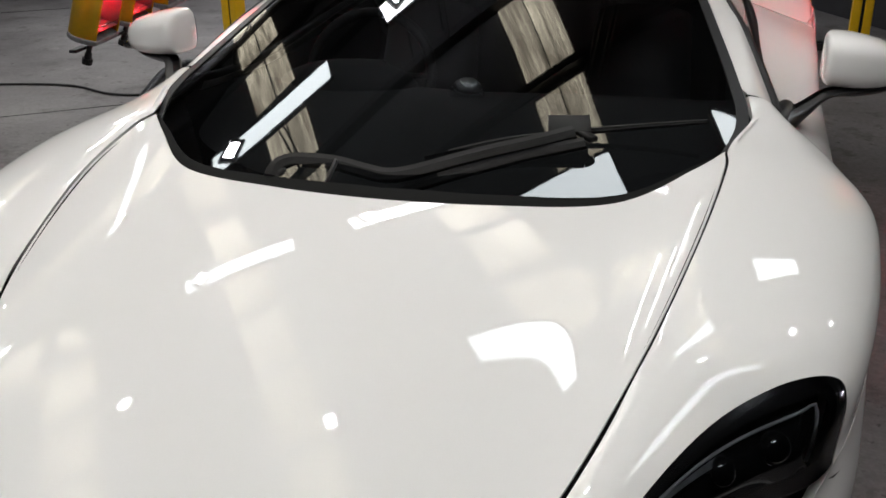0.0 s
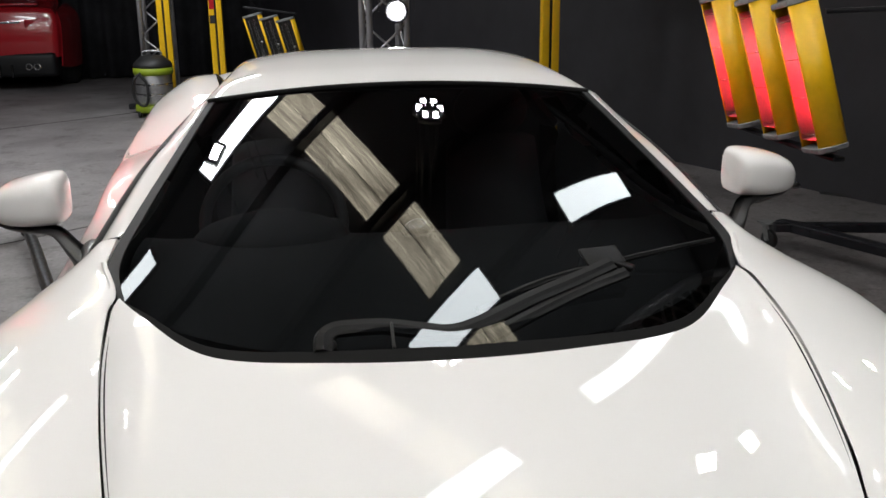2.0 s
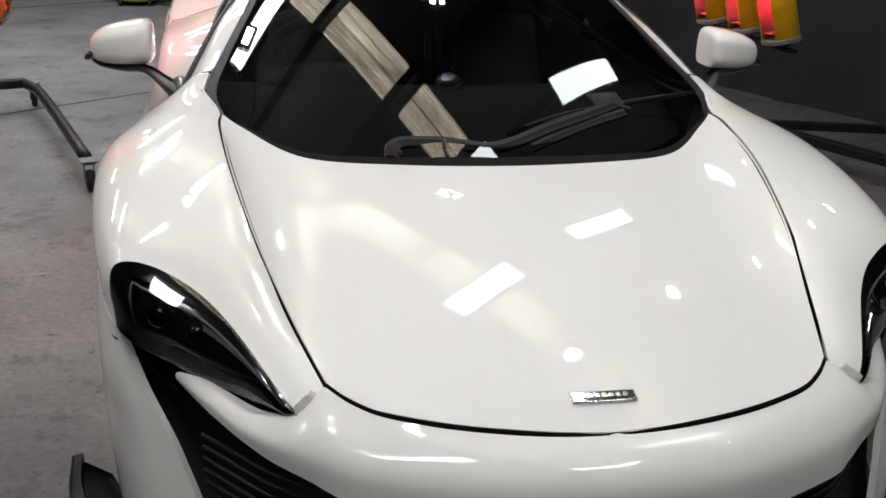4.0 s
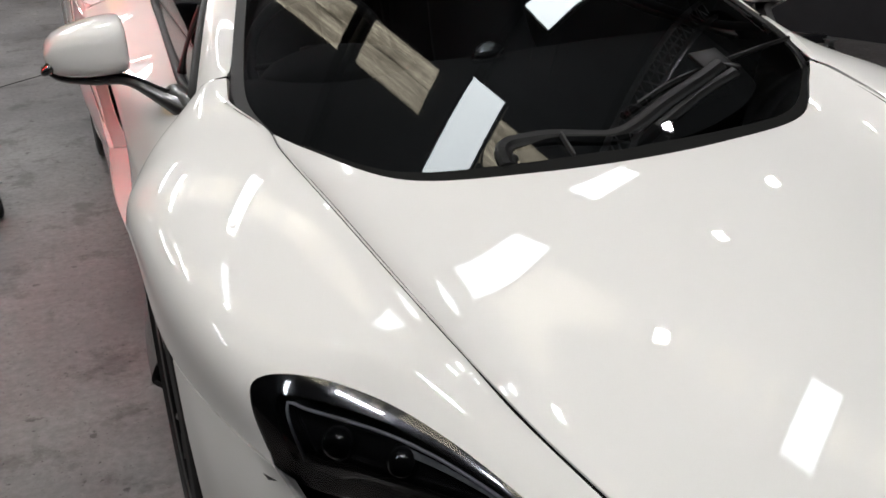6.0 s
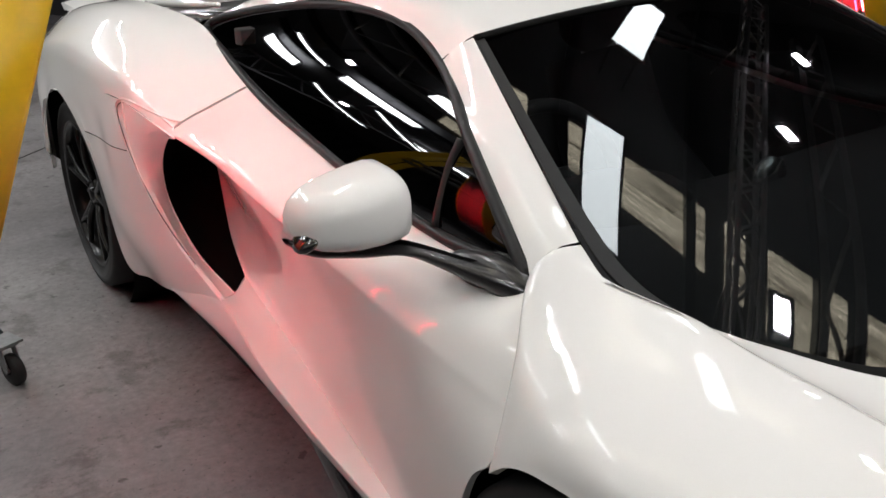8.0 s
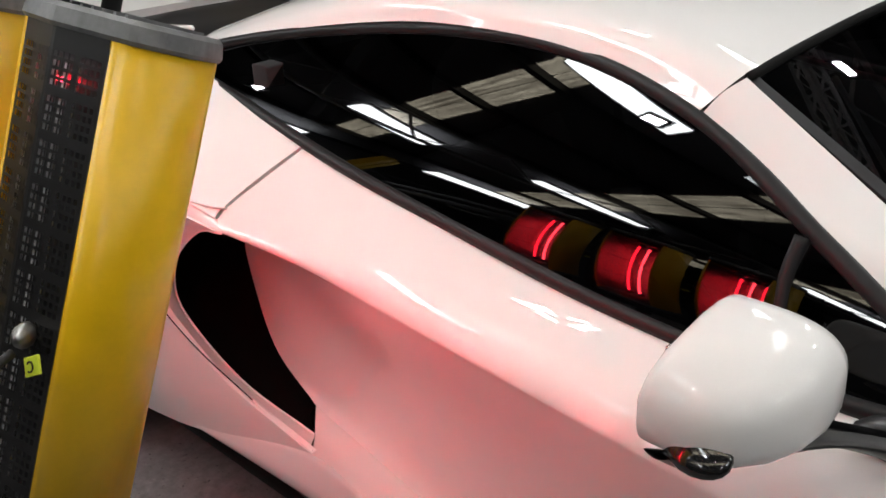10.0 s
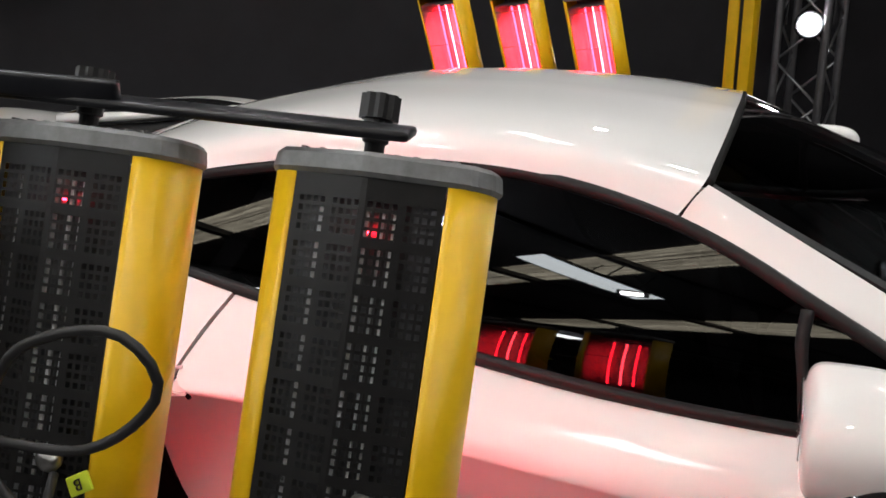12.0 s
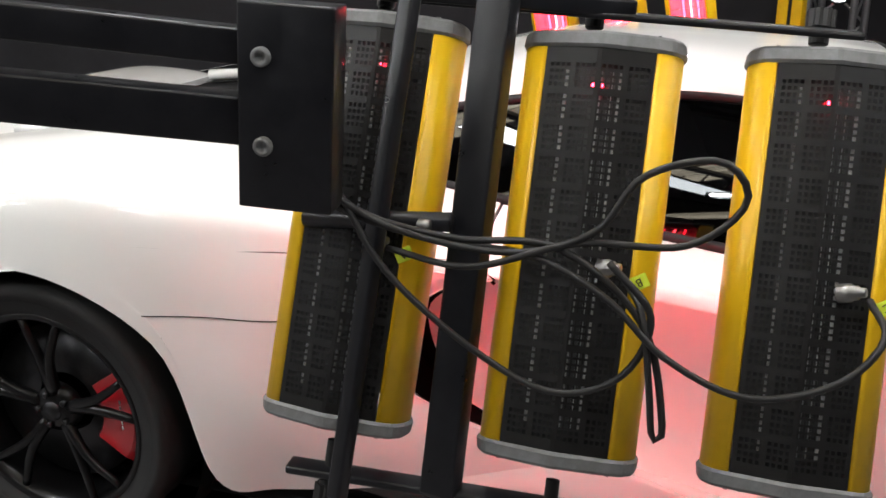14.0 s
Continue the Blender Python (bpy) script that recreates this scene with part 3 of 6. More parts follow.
# windscreen
GLASSROWS = [[(0, -.225, .771), (.222, -.207, .775), (.446, -.152, .789), (.585, -.010, .823), (.640, .056, .838)]]
for cy, cz, ex, ey, ez in ((.03, .842, .682, .19, .856), (.27, .955, .652, .346, .916), (.56, 1.078, .573, .615, 1.043), (.782, 1.161, .516, .797, 1.126)):
    GLASSROWS.append([(ex * f, cy + (ey - cy) * f * f, cz + (ez - cz) * f * f) for f in (0, .34, .66, .88, 1)])
g = loft(GLASSROWS, 48, 60)
gx, gy = g[..., 0] ** 2, g[..., 1]
g[..., 2] = (.8634 + .3711 * gy + .0117 * gy ** 2 - .0064 * gy ** 3 + gx * (-.1686 + .082 * gy + .0493 * gy ** 2 - .103 * gy ** 3)
             + gx ** 2 * (.0988 - .4921 * gy + .2803 * gy ** 2))          # one even sweep of glass
screen_grid = np.concatenate([(g * (-1, 1, 1))[:, :0:-1], g], axis=1)
windscreen = part("windscreen", skin_bm(screen_grid, (0, 1.2, .3), 0), SCREEN, car, "dark windscreen mirroring the roof lights")
windscreen.visible_shadow = False
n = normals(g)
if np.mean(n[..., 2]) < 0:
    n = -n
strip = g[:, 44:] + n[:, 44:] * .003
for s in (-1, 1):
    part("pillar_trim", skin_bm(strip, (0, 1.2, .3), .006, side=s), TRIM, windscreen, "satin dark grey trim along the glass")
foot = (screen_grid + 0)[:3]
nn = normals(foot)
nn = nn if np.mean(nn[..., 2]) > 0 else -nn
part("cowl_trim", skin_bm(foot + nn * .003, (0, 1.2, .3), .006), GAPBLACK, windscreen, "black cowl strip at the foot of the glass")

PILLAR = [
    [tuple(wing[0, -1]), (.653, .352, .921), (.574, .618, 1.047), (.520, .797, 1.130)],
    [tuple(wing[11, -1]), (.668, .460, .957), (.610, .670, 1.037), (.551, .816, 1.112)],
    [tuple(wing[22, -1]), (.662, .591, .986), (.603, .776, 1.056), (.571, .834, 1.083)],
]
panel("pillar", PILLAR, 30, 10, WHITE, car, "white windscreen pillar")

ROOF = [
    [(0, .787, 1.167), (0, 1.0, 1.192), (0, 1.3, 1.206), (0, 1.6, 1.193), (0, 1.93, 1.135), (0, 2.2, 1.055)],
    [(.27, .789, 1.156), (.265, 1.0, 1.186), (.26, 1.3, 1.202), (.265, 1.6, 1.187), (.28, 1.93, 1.12), (.31, 2.19, 1.04)],
    [(.43, .795, 1.142), (.415, 1.0, 1.172), (.405, 1.3, 1.186), (.408, 1.6, 1.170), (.43, 1.93, 1.10), (.48, 2.17, 1.02)],
    [(.520, .802, 1.129), (.490, 1.0, 1.154), (.472, 1.3, 1.166), (.474, 1.58, 1.151), (.495, 1.93, 1.078), (.545, 2.14, 1.005)],
    [(.573, .838, 1.083), (.530, 1.0, 1.116), (.505, 1.22, 1.133), (.497, 1.53, 1.118), (.540, 1.93, 1.050), (.590, 2.115, .985)],
]
g = loft(ROOF, 48, 24)
full = np.concatenate([(g * (-1, 1, 1))[:0:-1], g], axis=0)
part("roof", skin_bm(full, CORE, 0, .0015), WHITE, car, "white rounded roof skin")

# doors, flanks and haunches
BELT = [(.757, .318, .838), (.745, .50, .822), (.722, .92, .828), (.706, 1.30, .874), (.682, 1.585, .910)]
fe = wing[:, -1]          # the rear edge of the front wing, where the door begins
DOOR = [
    [(.757, .318, .838)] + BELT[1:],
    [tuple(fe[26]), (.800, .50, .802), (.792, .92, .816), (.795, 1.28, .860), (.785, 1.59, .872)],
    [tuple(fe[32]), (.848, .50, .780), (.856, .92, .800), (.872, 1.27, .838), (.888, 1.58, .838)],
    [tuple(fe[37]), (.880, .50, .745), (.886, .92, .772), (.898, 1.26, .812), (.906, 1.545, .815)],
    [tuple(fe[39]), (.888, .50, .715), (.880, .92, .742), (.883, 1.26, .777), (.815, 1.610, .778)],
    [tuple(fe[43]), (.888, .50, .635), (.852, .90, .615), (.822, 1.26, .620), (.745, 1.740, .665)],
    [(.914, .262, .560), (.884, .50, .470), (.838, .88, .440), (.802, 1.23, .455), (.752, 1.670, .480)],
    [(.893, .368, .298), (.868, .55, .291), (.825, .85, .294), (.811, 1.10, .356), (.785, 1.500, .418)],
]
panel("door", DOOR, 44, 56, WHITE, car, "white hollowed door under red lamp glow", sides="sw")
# the channel along the foot of the door, its sharp ridge and the slim sill below
RIDGE = [(.896, .367, .290), (.894, .545, .291), (.899, .85, .314), (.921, 1.08, .389), (.908, 1.36, .440)]
CHANNEL = [DOOR[-1], [(.8945, .3675, .293), (.8805, .55, .291), (.862, .85, .304), (.866, 1.09, .373), (.838, 1.44, .410)], RIDGE]
panel("side_blade", CHANNEL, 44, 10, WHITE, car, "white channelled blade along the foot of the door", gap=0, lip=.006, sides="ew")
SILL = [
    RIDGE + [(.9185, 1.74, .331)],
    [(.897, .367, .286), (.8955, .545, .286), (.9005, .85, .307), (.9225, 1.08, .379), (.914, 1.36, .418), (.919, 1.743, .327)],
    [(.892, .366, .262), (.887, .545, .254), (.889, .85, .268), (.912, 1.08, .324), (.917, 1.36, .350), (.916, 1.745, .322)],
    [(.862, .366, .245), (.860, .55, .236), (.858, .85, .240), (.866, 1.08, .266), (.878, 1.36, .285), (.890, 1.75, .292)],
]
panel("sill", SILL, 50, 18, WHITE, car, "slim white sill under the blade", gap=0, lip=.006, sides="ew")
SKIRT = [
    [(.886, .36, .258), (.881, .55, .249), (.880, .78, .252), (.884, 1.02, .280), (.830, 1.5, .262), (.78, 2.00, .250)],
    [(.918, .36, .206), (.912, .55, .207), (.897, .76, .212), (.872, 1.02, .250), (.822, 1.5, .20), (.77, 2.00, .19)],
    [(.923, .35, .170), (.914, .55, .172), (.888, .76, .180), (.848, 1.02, .195), (.79, 1.5, .155), (.76, 1.99, .150)],
    [(.850, .36, .115), (.840, .55, .118), (.820, .76, .120), (.790, 1.02, .125), (.755, 1.5, .130), (.74, 1.99, .130)],
]
panel("side_skirt", SKIRT, 40, 16, GLOSSBLACK, car, "gloss black side skirt flaring out by the front wheel", gap=0)
HAUNCH = [
    [(.684, 1.590, .912), (.630, 1.95, .970), (.615, 2.17, 1.000), (.655, 2.5, 1.018), (.680, 2.8, .996), (.680, 3.1, .945), (.660, 3.32, .890)],
    [(.79, 1.595, .874), (.757, 1.95, .942), (.748, 2.20, .983), (.768, 2.5, 1.005), (.788, 2.8, .980), (.785, 3.1, .925), (.760, 3.33, .865)],
    [(.890, 1.585, .840), (.882, 1.93, .890), (.886, 2.18, .912), (.897, 2.5, .928), (.896, 2.8, .905), (.876, 3.1, .85), (.830, 3.34, .795)],
    [(.907, 1.55, .817), (.925, 1.93, .838), (.938, 2.15, .828), (.948, 2.42, .818), (.948, 2.8, .800), (.925, 3.1, .765), (.870, 3.345, .72)],
]
HAUNCH.insert(3, [tuple(.5 * np.array(a) + .5 * np.array(b) + np.array((.009, 0, .006)) * (k > 0)) for k, (a, b) in enumerate(zip(HAUNCH[2], HAUNCH[3]))])
FLANK = [
    [(.925, 1.935, .836), (.938, 2.10, .826), (.944, 2.25, .819), (.948, 2.40, .813), (.950, 2.54, .808), (.950, 2.67, .803), (.948, 2.82, .795), (.930, 3.06, .766), (.870, 3.345, .718)],
    [(.936, 1.87, .690), (.952, 2.05, .675), (.947, 2.17, .672), (.950, 2.30, .705), (.953, 2.48, .752), (.954, 2.67, .768), (.952, 2.84, .735), (.950, 3.06, .660), (.885, 3.345, .60)],
    [(.918, 1.660, .515), (.945, 1.90, .470), (.955, 2.06, .450), (.953, 2.222, .500), (.955, 2.345, .668), (.956, 2.67, .748), (.954, 2.88, .668), (.952, 3.035, .50), (.89, 3.345, .45)],
    [(.908, 1.360, .440), (.9165, 1.74, .322), (.895, 2.05, .240), (.928, 2.205, .258), (.955, 2.318, .598), (.956, 2.67, .737), (.952, 2.955, .600), (.950, 3.045, .36), (.89, 3.345, .33)],
]
hb = spline(HAUNCH[-1], 600)
FLANK[0] = [tuple(hb[np.abs(hb[:, 1] - p[1]).argmin()]) for p in FLANK[0]]
upper = panel("haunch", HAUNCH, 48, 26, WHITE, car, "broad white rear haunch", sides="sew", gap=.0012)
lower = panel("rear_fender", FLANK, 64, 28, WHITE, car, "white rear wing around the wheel", gap=0, sides="new")


def blend(upper, lower, line, reach=.09):
    """Lets the shading run on across the joint of two panels."""
    data = []
    for ob in (upper, lower):
        me = ob.data
        co, no = np.empty(len(me.vertices) * 3), np.empty(len(me.vertices) * 3)
        me.vertices.foreach_get("co", co)
        me.vertex_normals.foreach_get("vector", no)
        data.append((me, co.reshape(-1, 3), no.reshape(-1, 3)))
    side = np.sign(data[0][1][:, 0].mean())
    line = np.array(line) * (side, 1, 1)
    mean = sum(no[np.linalg.norm(co[None] - line[:, None], axis=2).argmin(1)] for _, co, no in data)
    mean /= np.linalg.norm(mean, axis=1, keepdims=True)
    for me, co, no in data:
        dist = np.linalg.norm(co[:, None] - line[None], axis=2)
        near = dist.argmin(1)
        w = np.clip(1 - dist.min(1) / reach, 0, 1)[:, None]
        w = w * w * (3 - 2 * w) * (np.sum(no * mean[near], axis=1, keepdims=True) > .5)
        no = no * (1 - w) + mean[near] * w
        no /= np.linalg.norm(no, axis=1, keepdims=True)
        me.normals_split_custom_set_from_vertices([tuple(v) for v in no])


for a, b in zip(upper, lower):
    blend(a, b, hb[(hb[:, 1] > 1.95) & (hb[:, 1] < 3.3)][::6])
# rolled lip of the side intake, and the black duct behind it
LIP = spline([FLANK[0][0], (.936, 1.87, .690), (.918, 1.660, .515), (.908, 1.360, .440)], 5)
MOUTH = np.array([(.906, 1.552, .816), (.896, 1.650, .788), (.884, 1.775, .685), (.872, 1.810, .566), (.862, 1.640, .458), (.838, 1.440, .403)])
MIDL = LIP * .55 + MOUTH * .45 + np.array((.006, 0, 0))
MIDL[0] = (.919, 1.745, .831)
panel("intake_lip", [LIP, MIDL, MOUTH], 40, 14, WHITE, car, "white lip of the side intake", gap=0, lip=.004)
DEEP = MOUTH * (0, 1, 1) + np.array((.66, .03, 0))
panel("side_duct", [MOUTH, MOUTH * .5 + DEEP * .5 + np.array((.03, .06, 0)), DEEP], 20, 8, DUCTBLACK, car, "black side air duct", gap=0, lip=0)
EDGE = [(.905, 1.545, .815), (.815, 1.610, .778), (.745, 1.740, .665), (.752, 1.670, .480), (.785, 1.500, .418)]
panel("side_duct", [[q, (q[0] - .05, q[1] + .06, q[2]), (.64, q[1] + .12, q[2])] for q in EDGE], 10, 20, DUCTBLACK, car, gap=0, lip=0)

# rolled crease round the intake and the seam from it to the wheel arch
CREASE = [(.880, 1.575, .848), (.894, 1.63, .8455), (.9115, 1.76, .847), (.923, 1.91, .846), (.931, 1.975, .832), (.936, 1.985, .803), (.939, 1.955, .758), (.9385, 1.90, .695), (.932, 1.80, .607), (.920, 1.69, .535), (.9075, 1.54, .478), (.900, 1.40, .444)]
for s in (-1, 1):
    part("crease", tube_bm([(s * (x - .0015), y, z) for x, y, z in CREASE], .0030, 8, count=110), WHITE, car, "rolled white crease round the side intake")
    part("seal", tube_bm([(s * (x - .0012), y - .010, z - (.008 if y > 1.6 and z > .83 else 0)) for x, y, z in CREASE[2:-1]], .0013, 6, count=90), GAPBLACK, car)
    part("seal", tube_bm([(s * .9561, 2.335, .664), (s * .9521, 2.27, .670), (s * .9496, 2.176, .678), (s * .9521, 2.087, .683), (s * .9506, 2.02, .688), (s * .9401, 1.915, .700)], .0012, 6, count=40), GAPBLACK, car)

# side windows with their black surrounds
RAIL = [(.742, .352, .858), (.664, .597, .979), (.568, .842, 1.076), (.500, 1.14, 1.122), (.490, 1.50, 1.108), (.533, 1.92, 1.045), (.588, 2.105, .984)]
SILLINE = [(.740, .356, .848), (.738, .56, .826), (.724, .85, .830), (.712, 1.12, .856), (.698, 1.44, .895), (.648, 1.82, .944), (.590, 2.108, .980)]
for s in (-1, 1):
    pg = loft([SILLINE, RAIL], 60, 18)
    wy, wz = pg[..., 1] - 1.2, pg[..., 2] - .95
    pg[..., 0] = .6672 - .0267 * wy - .6732 * wz - .0069 * wy ** 2 - .2071 * wy * wz - 1.8842 * wz ** 2 - .0169 * wy ** 3 - .2282 * wy ** 2 * wz
    pane = part("side_window", skin_bm(pg, CORE, 0, side=s), SIDEGLASS, car, "dark tinted side window")
    pane.visible_shadow = False
    ring = SILLINE[:-1] + [(.592, 2.116, .983)] + RAIL[::-1][1:]
    part("window_surround", tube_bm([(s * x, y, z) for x, y, z in ring], .0125, 8, close=True, count=150), TRIM, pane, "black rubber window surround")
    part("quarter_bar", tube_bm([(s * .733, .62, .835), (s * .690, .635, .93), (s * .663, .632, .985)], .011, 6), TRIM, pane, "black quarter-light bar")
    part("centre_bar", beam_bm((s * .63, 1.66, .90), (s * .47, 1.58, 1.09), .07, .03), TRIM, pane, "black pillar behind the glass")

# engine deck, buttress vents and raised rear wing
DECK = [
    [(0, 2.2, 1.050), (0, 2.5, .985), (0, 2.8, .94), (0, 3.1, .91), (0, 3.38, .885)],
    [(.30, 2.19, 1.035), (.31, 2.5, .975), (.32, 2.8, .93), (.33, 3.1, .905), (.33, 3.37, .88)],
    [(.50, 2.16, 1.01), (.53, 2.5, .965), (.55, 2.8, .935), (.55, 3.1, .905), (.54, 3.35, .88)],
]
g = loft(DECK, 30, 12)
full = np.concatenate([(g * (-1, 1, 1))[:0:-1], g], axis=0)
part("engine_cover", skin_bm(full, CORE, .012), TRIM, car, "dark louvred engine cover")
for s in (-1, 1):
    g = loft([[(.50, 2.16, 1.012), (.53, 2.5, .968), (.55, 2.8, .938), (.55, 3.1, .908), (.54, 3.35, .885)],
              [(.60, 2.17, .990), (.60, 2.5, .975), (.62, 2.8, .952), (.62, 3.1, .915), (.60, 3.34, .882)],
              [(.618, 2.17, 1.000), (.656, 2.5, 1.017), (.681, 2.8, .995), (.681, 3.1, .944), (.661, 3.32, .889)]], 30, 8)
    part("deck_vent", skin_bm(g, CORE, 0, side=s), GLOSSBLACK, car, "black slatted deck vent")
    part("deck_strake", tube_bm([(s * .52, 2.2, 1.03), (s * .50, 2.6, .985), (s * .50, 3.0, .95)], .016, 8, taper=(.5, 1.2)), WHITE, car, "white strake along the deck vent")
WING = [
    [(0, 3.02, .940), (.30, 3.03, .938), (.58, 3.06, .930), (.74, 3.13, .915)],
    [(0, 3.14, .962), (.30, 3.15, .960), (.58, 3.17, .950), (.74, 3.22, .925)],
    [(0, 3.32, .975), (.30, 3.32, .973), (.58, 3.33, .960), (.745, 3.345, .930)],
    [(0, 3.40, .968), (.30, 3.40, .966), (.58, 3.395, .953), (.745, 3.38, .923)],
]
g = loft(WING, 24, 12)
full = np.concatenate([(g * (-1, 1, 1))[:, :0:-1], g], axis=1)
part("rear_wing", skin_bm(full, (0, 3.2, .5), .03), WHITE, car, "white raised rear wing")
TAIL = [
    [(0, 3.39, .885), (.35, 3.37, .88), (.60, 3.345, .88), (.80, 3.345, .82), (.872, 3.345, .715)],
    [(0, 3.43, .70), (.35, 3.42, .70), (.60, 3.39, .68), (.80, 3.36, .65), (.888, 3.347, .60)],
    [(0, 3.42, .45), (.35, 3.41, .45), (.60, 3.39, .42), (.80, 3.36, .40), (.892, 3.347, .40)],
    [(0, 3.38, .18), (.35, 3.38, .18), (.60, 3.37, .2), (.80, 3.35, .25), (.89, 3.346, .32)],
]
g = loft(TAIL, 24, 16)
full = np.concatenate([(g * (-1, 1, 1))[:, :0:-1], g], axis=1)
part("rear_panel", skin_bm(full, CORE, .01), TRIM, car, "dark mesh tail panel")
part("underbody", box_bm((1.60, 4.0, .03), (0, 1.25, .14), bevel=.01), GAPBLACK, car, "black flat underbody")
for s in (-1, 1):
    for y0, r in ((0, .372), (2.67, .412)):
        part("wheel_well", lathe_bm([(s * .60, .05), (s * .60, r), (s * .885, r)], 40), GAPBLACK, car, "black wheel well").location = (0, y0, .335)

# black seals in the joints
SEALS = [SHUT, [tuple(q) for q in seam[::3] * (.995, 1, 1)],
         [tuple(fe[k] + np.array((-.007, .001, .004))) for k in (23, 27, 31, 35, 39, 43)],
         [tuple(q + np.array((0, 0, .0075))) for q in wing[0:23:4, -1]], [(.520, .799, 1.128), (.551, .817, 1.111), (.572, .836, 1.083)],
         [(.683, 1.588, .911), (.788, 1.592, .873), (.889, 1.582, .839), (.906, 1.548, .816)]]
for s in (-1, 1):
    for k, line in enumerate(SEALS):
        part("seal", tube_bm([(s * x * .997, y, z - .009) for x, y, z in line], .0038 if k else .0065, 6), DUCTBLACK, car)
part("seal", tube_bm([tuple(p + np.array((0, -.0016, -.0046))) for p in hg[::4, 0]], .0050, 8, count=120), DUCTBLACK, car)
part("seal", tube_bm(flip(GLASSROWS[4][:0:-1]) + GLASSROWS[4], .008, 6, count=60), GAPBLACK, car)

# maker's badge as a plain bar
bmm = box_bm((.112, .026, .006), bevel=.003)
bmesh.ops.transform(bmm, matrix=pose(0, -1.005, .6235, 12.5), verts=bmm.verts)
badge = part("badge", bmm, CHROME, car, "small chrome-edged dark nose badge")
for name, size, z, mat, label, cells in (("badge_face", (.104, .019, .002), .0030, GLOSSBLACK, "dark badge face", (0,)), ("badge_marks", (.0085, .010, .0016), .0046, CHROME, "row of bright marks", range(-3, 4))):
    bmm = bmesh.new()
    for k in cells:
        box_bm(size, (.012 * k, 0, z), bevel=0, bm=bmm)
    bmesh.ops.transform(bmm, matrix=pose(0, -1.005, .6235, 12.5), verts=bmm.verts)
    part(name, bmm, mat, badge, label, smooth=False)

# mirrors: stations of x, front, back, top and bottom
MIRROR = [(.846, .548, .655, .964, .874), (.849, .528, .660, .975, .867), (.857, .516, .663, .982, .863), (.875, .510, .664, .984, .861), (.905, .508, .665, .981, .860),
          (.94, .513, .665, .974, .860), (.972, .525, .665, .965, .862), (.997, .543, .664, .953, .866), (1.013, .564, .662, .938, .872), (1.022, .600, .656, .918, .880)]
for s in (-1, 1):
    bmm = bmesh.new()
    rings = []
    for x, yf, yb, zt, zb in MIRROR:
        ring = []
        for i in range(40):
            a = 2 * math.pi * i / 40
            c, sn = math.cos(a), math.sin(a)
            u = abs(c) ** (.70 if c < 0 else .35) * (1 if c > 0 else -1)
            w = abs(sn) ** .64 * (1 if sn > 0 else -1)
            ym = yb - .35 * (yb - yf)
            y = ym + u * ((yb - ym) if c > 0 else (ym - yf))
            ring.append(bmm.verts.new((s * (x + .004), y - .028, (zt + zb) / 2 + w * (zt - zb) / 2 + .010)))
        rings.append(ring)
    for a, b in zip(rings, rings[1:]):
        for i in range(40):
            bmm.faces.new((a[i], a[(i + 1) % 40], b[(i + 1) % 40], b[i]))
    bmm.faces.new(rings[0])
    bmm.faces.new(rings[-1][::-1])
    bmesh.ops.recalc_face_normals(bmm, faces=bmm.faces)
    mirror = part("door_mirror", bmm, WHITE, car, "white rounded door mirror on a dark arm")
    bmm = box_bm((.110, .004, .064), bevel=.02)
    bmesh.ops.transform(bmm, matrix=pose(s * .908, .636, .931), verts=bmm.verts)
    part("mirror_glass", bmm, CHROME, mirror, "silver mirror glass")
    bmm = bmesh.new()
    bmesh.ops.create_uvsphere(bmm, u_segments=20, v_segments=12, radius=1)
    bmesh.ops.transform(bmm, matrix=pose(s * 1.014, .566, .897, 0, s * 34, s * 14) @ Matrix.Diagonal((.027, .042, .013, 1)), verts=bmm.verts)
    part("mirror_tip", bmm, GLOSSBLACK, mirror, "gloss black tip under the mirror shell")
    g = loft([[(.752, .325, .846), (.80, .40, .858), (.86, .49, .872), (.93, .545, .872), (1.0, .575, .876), (1.034, .592, .892)],
              [(.760, .300, .828), (.81, .375, .850), (.865, .465, .866), (.93, .525, .864), (1.0, .560, .868), (1.036, .582, .890)],
              [(.775, .330, .806), (.82, .41, .835), (.870, .50, .855), (.93, .545, .850), (1.0, .580, .858), (1.038, .597, .884)],
              [(.762, .385, .826), (.81, .46, .842), (.865, .545, .862), (.93, .585, .858), (1.0, .610, .866), (1.036, .612, .888)],
              [(.752, .375, .846), (.80, .44, .858), (.86, .53, .872), (.93, .572, .872), (1.0, .595, .876), (1.034, .602, .892)]], 24, 16)
    part("mirror_arm", skin_bm(g, (.88, .48, .862), 0, side=s), CARBON, mirror, "curved dark carbon arm")
    bmm = bmesh.new()
    bmesh.ops.create_uvsphere(bmm, u_segments=20, v_segments=12, radius=1)
    bmesh.ops.transform(bmm, matrix=pose(s * .762, .40, .826, 0, 0, -s * 8) @ Matrix.Diagonal((.030, .105, .036, 1)), verts=bmm.verts)
    part("arm_foot", bmm, CARBON, mirror, "dark foot of the mirror arm")

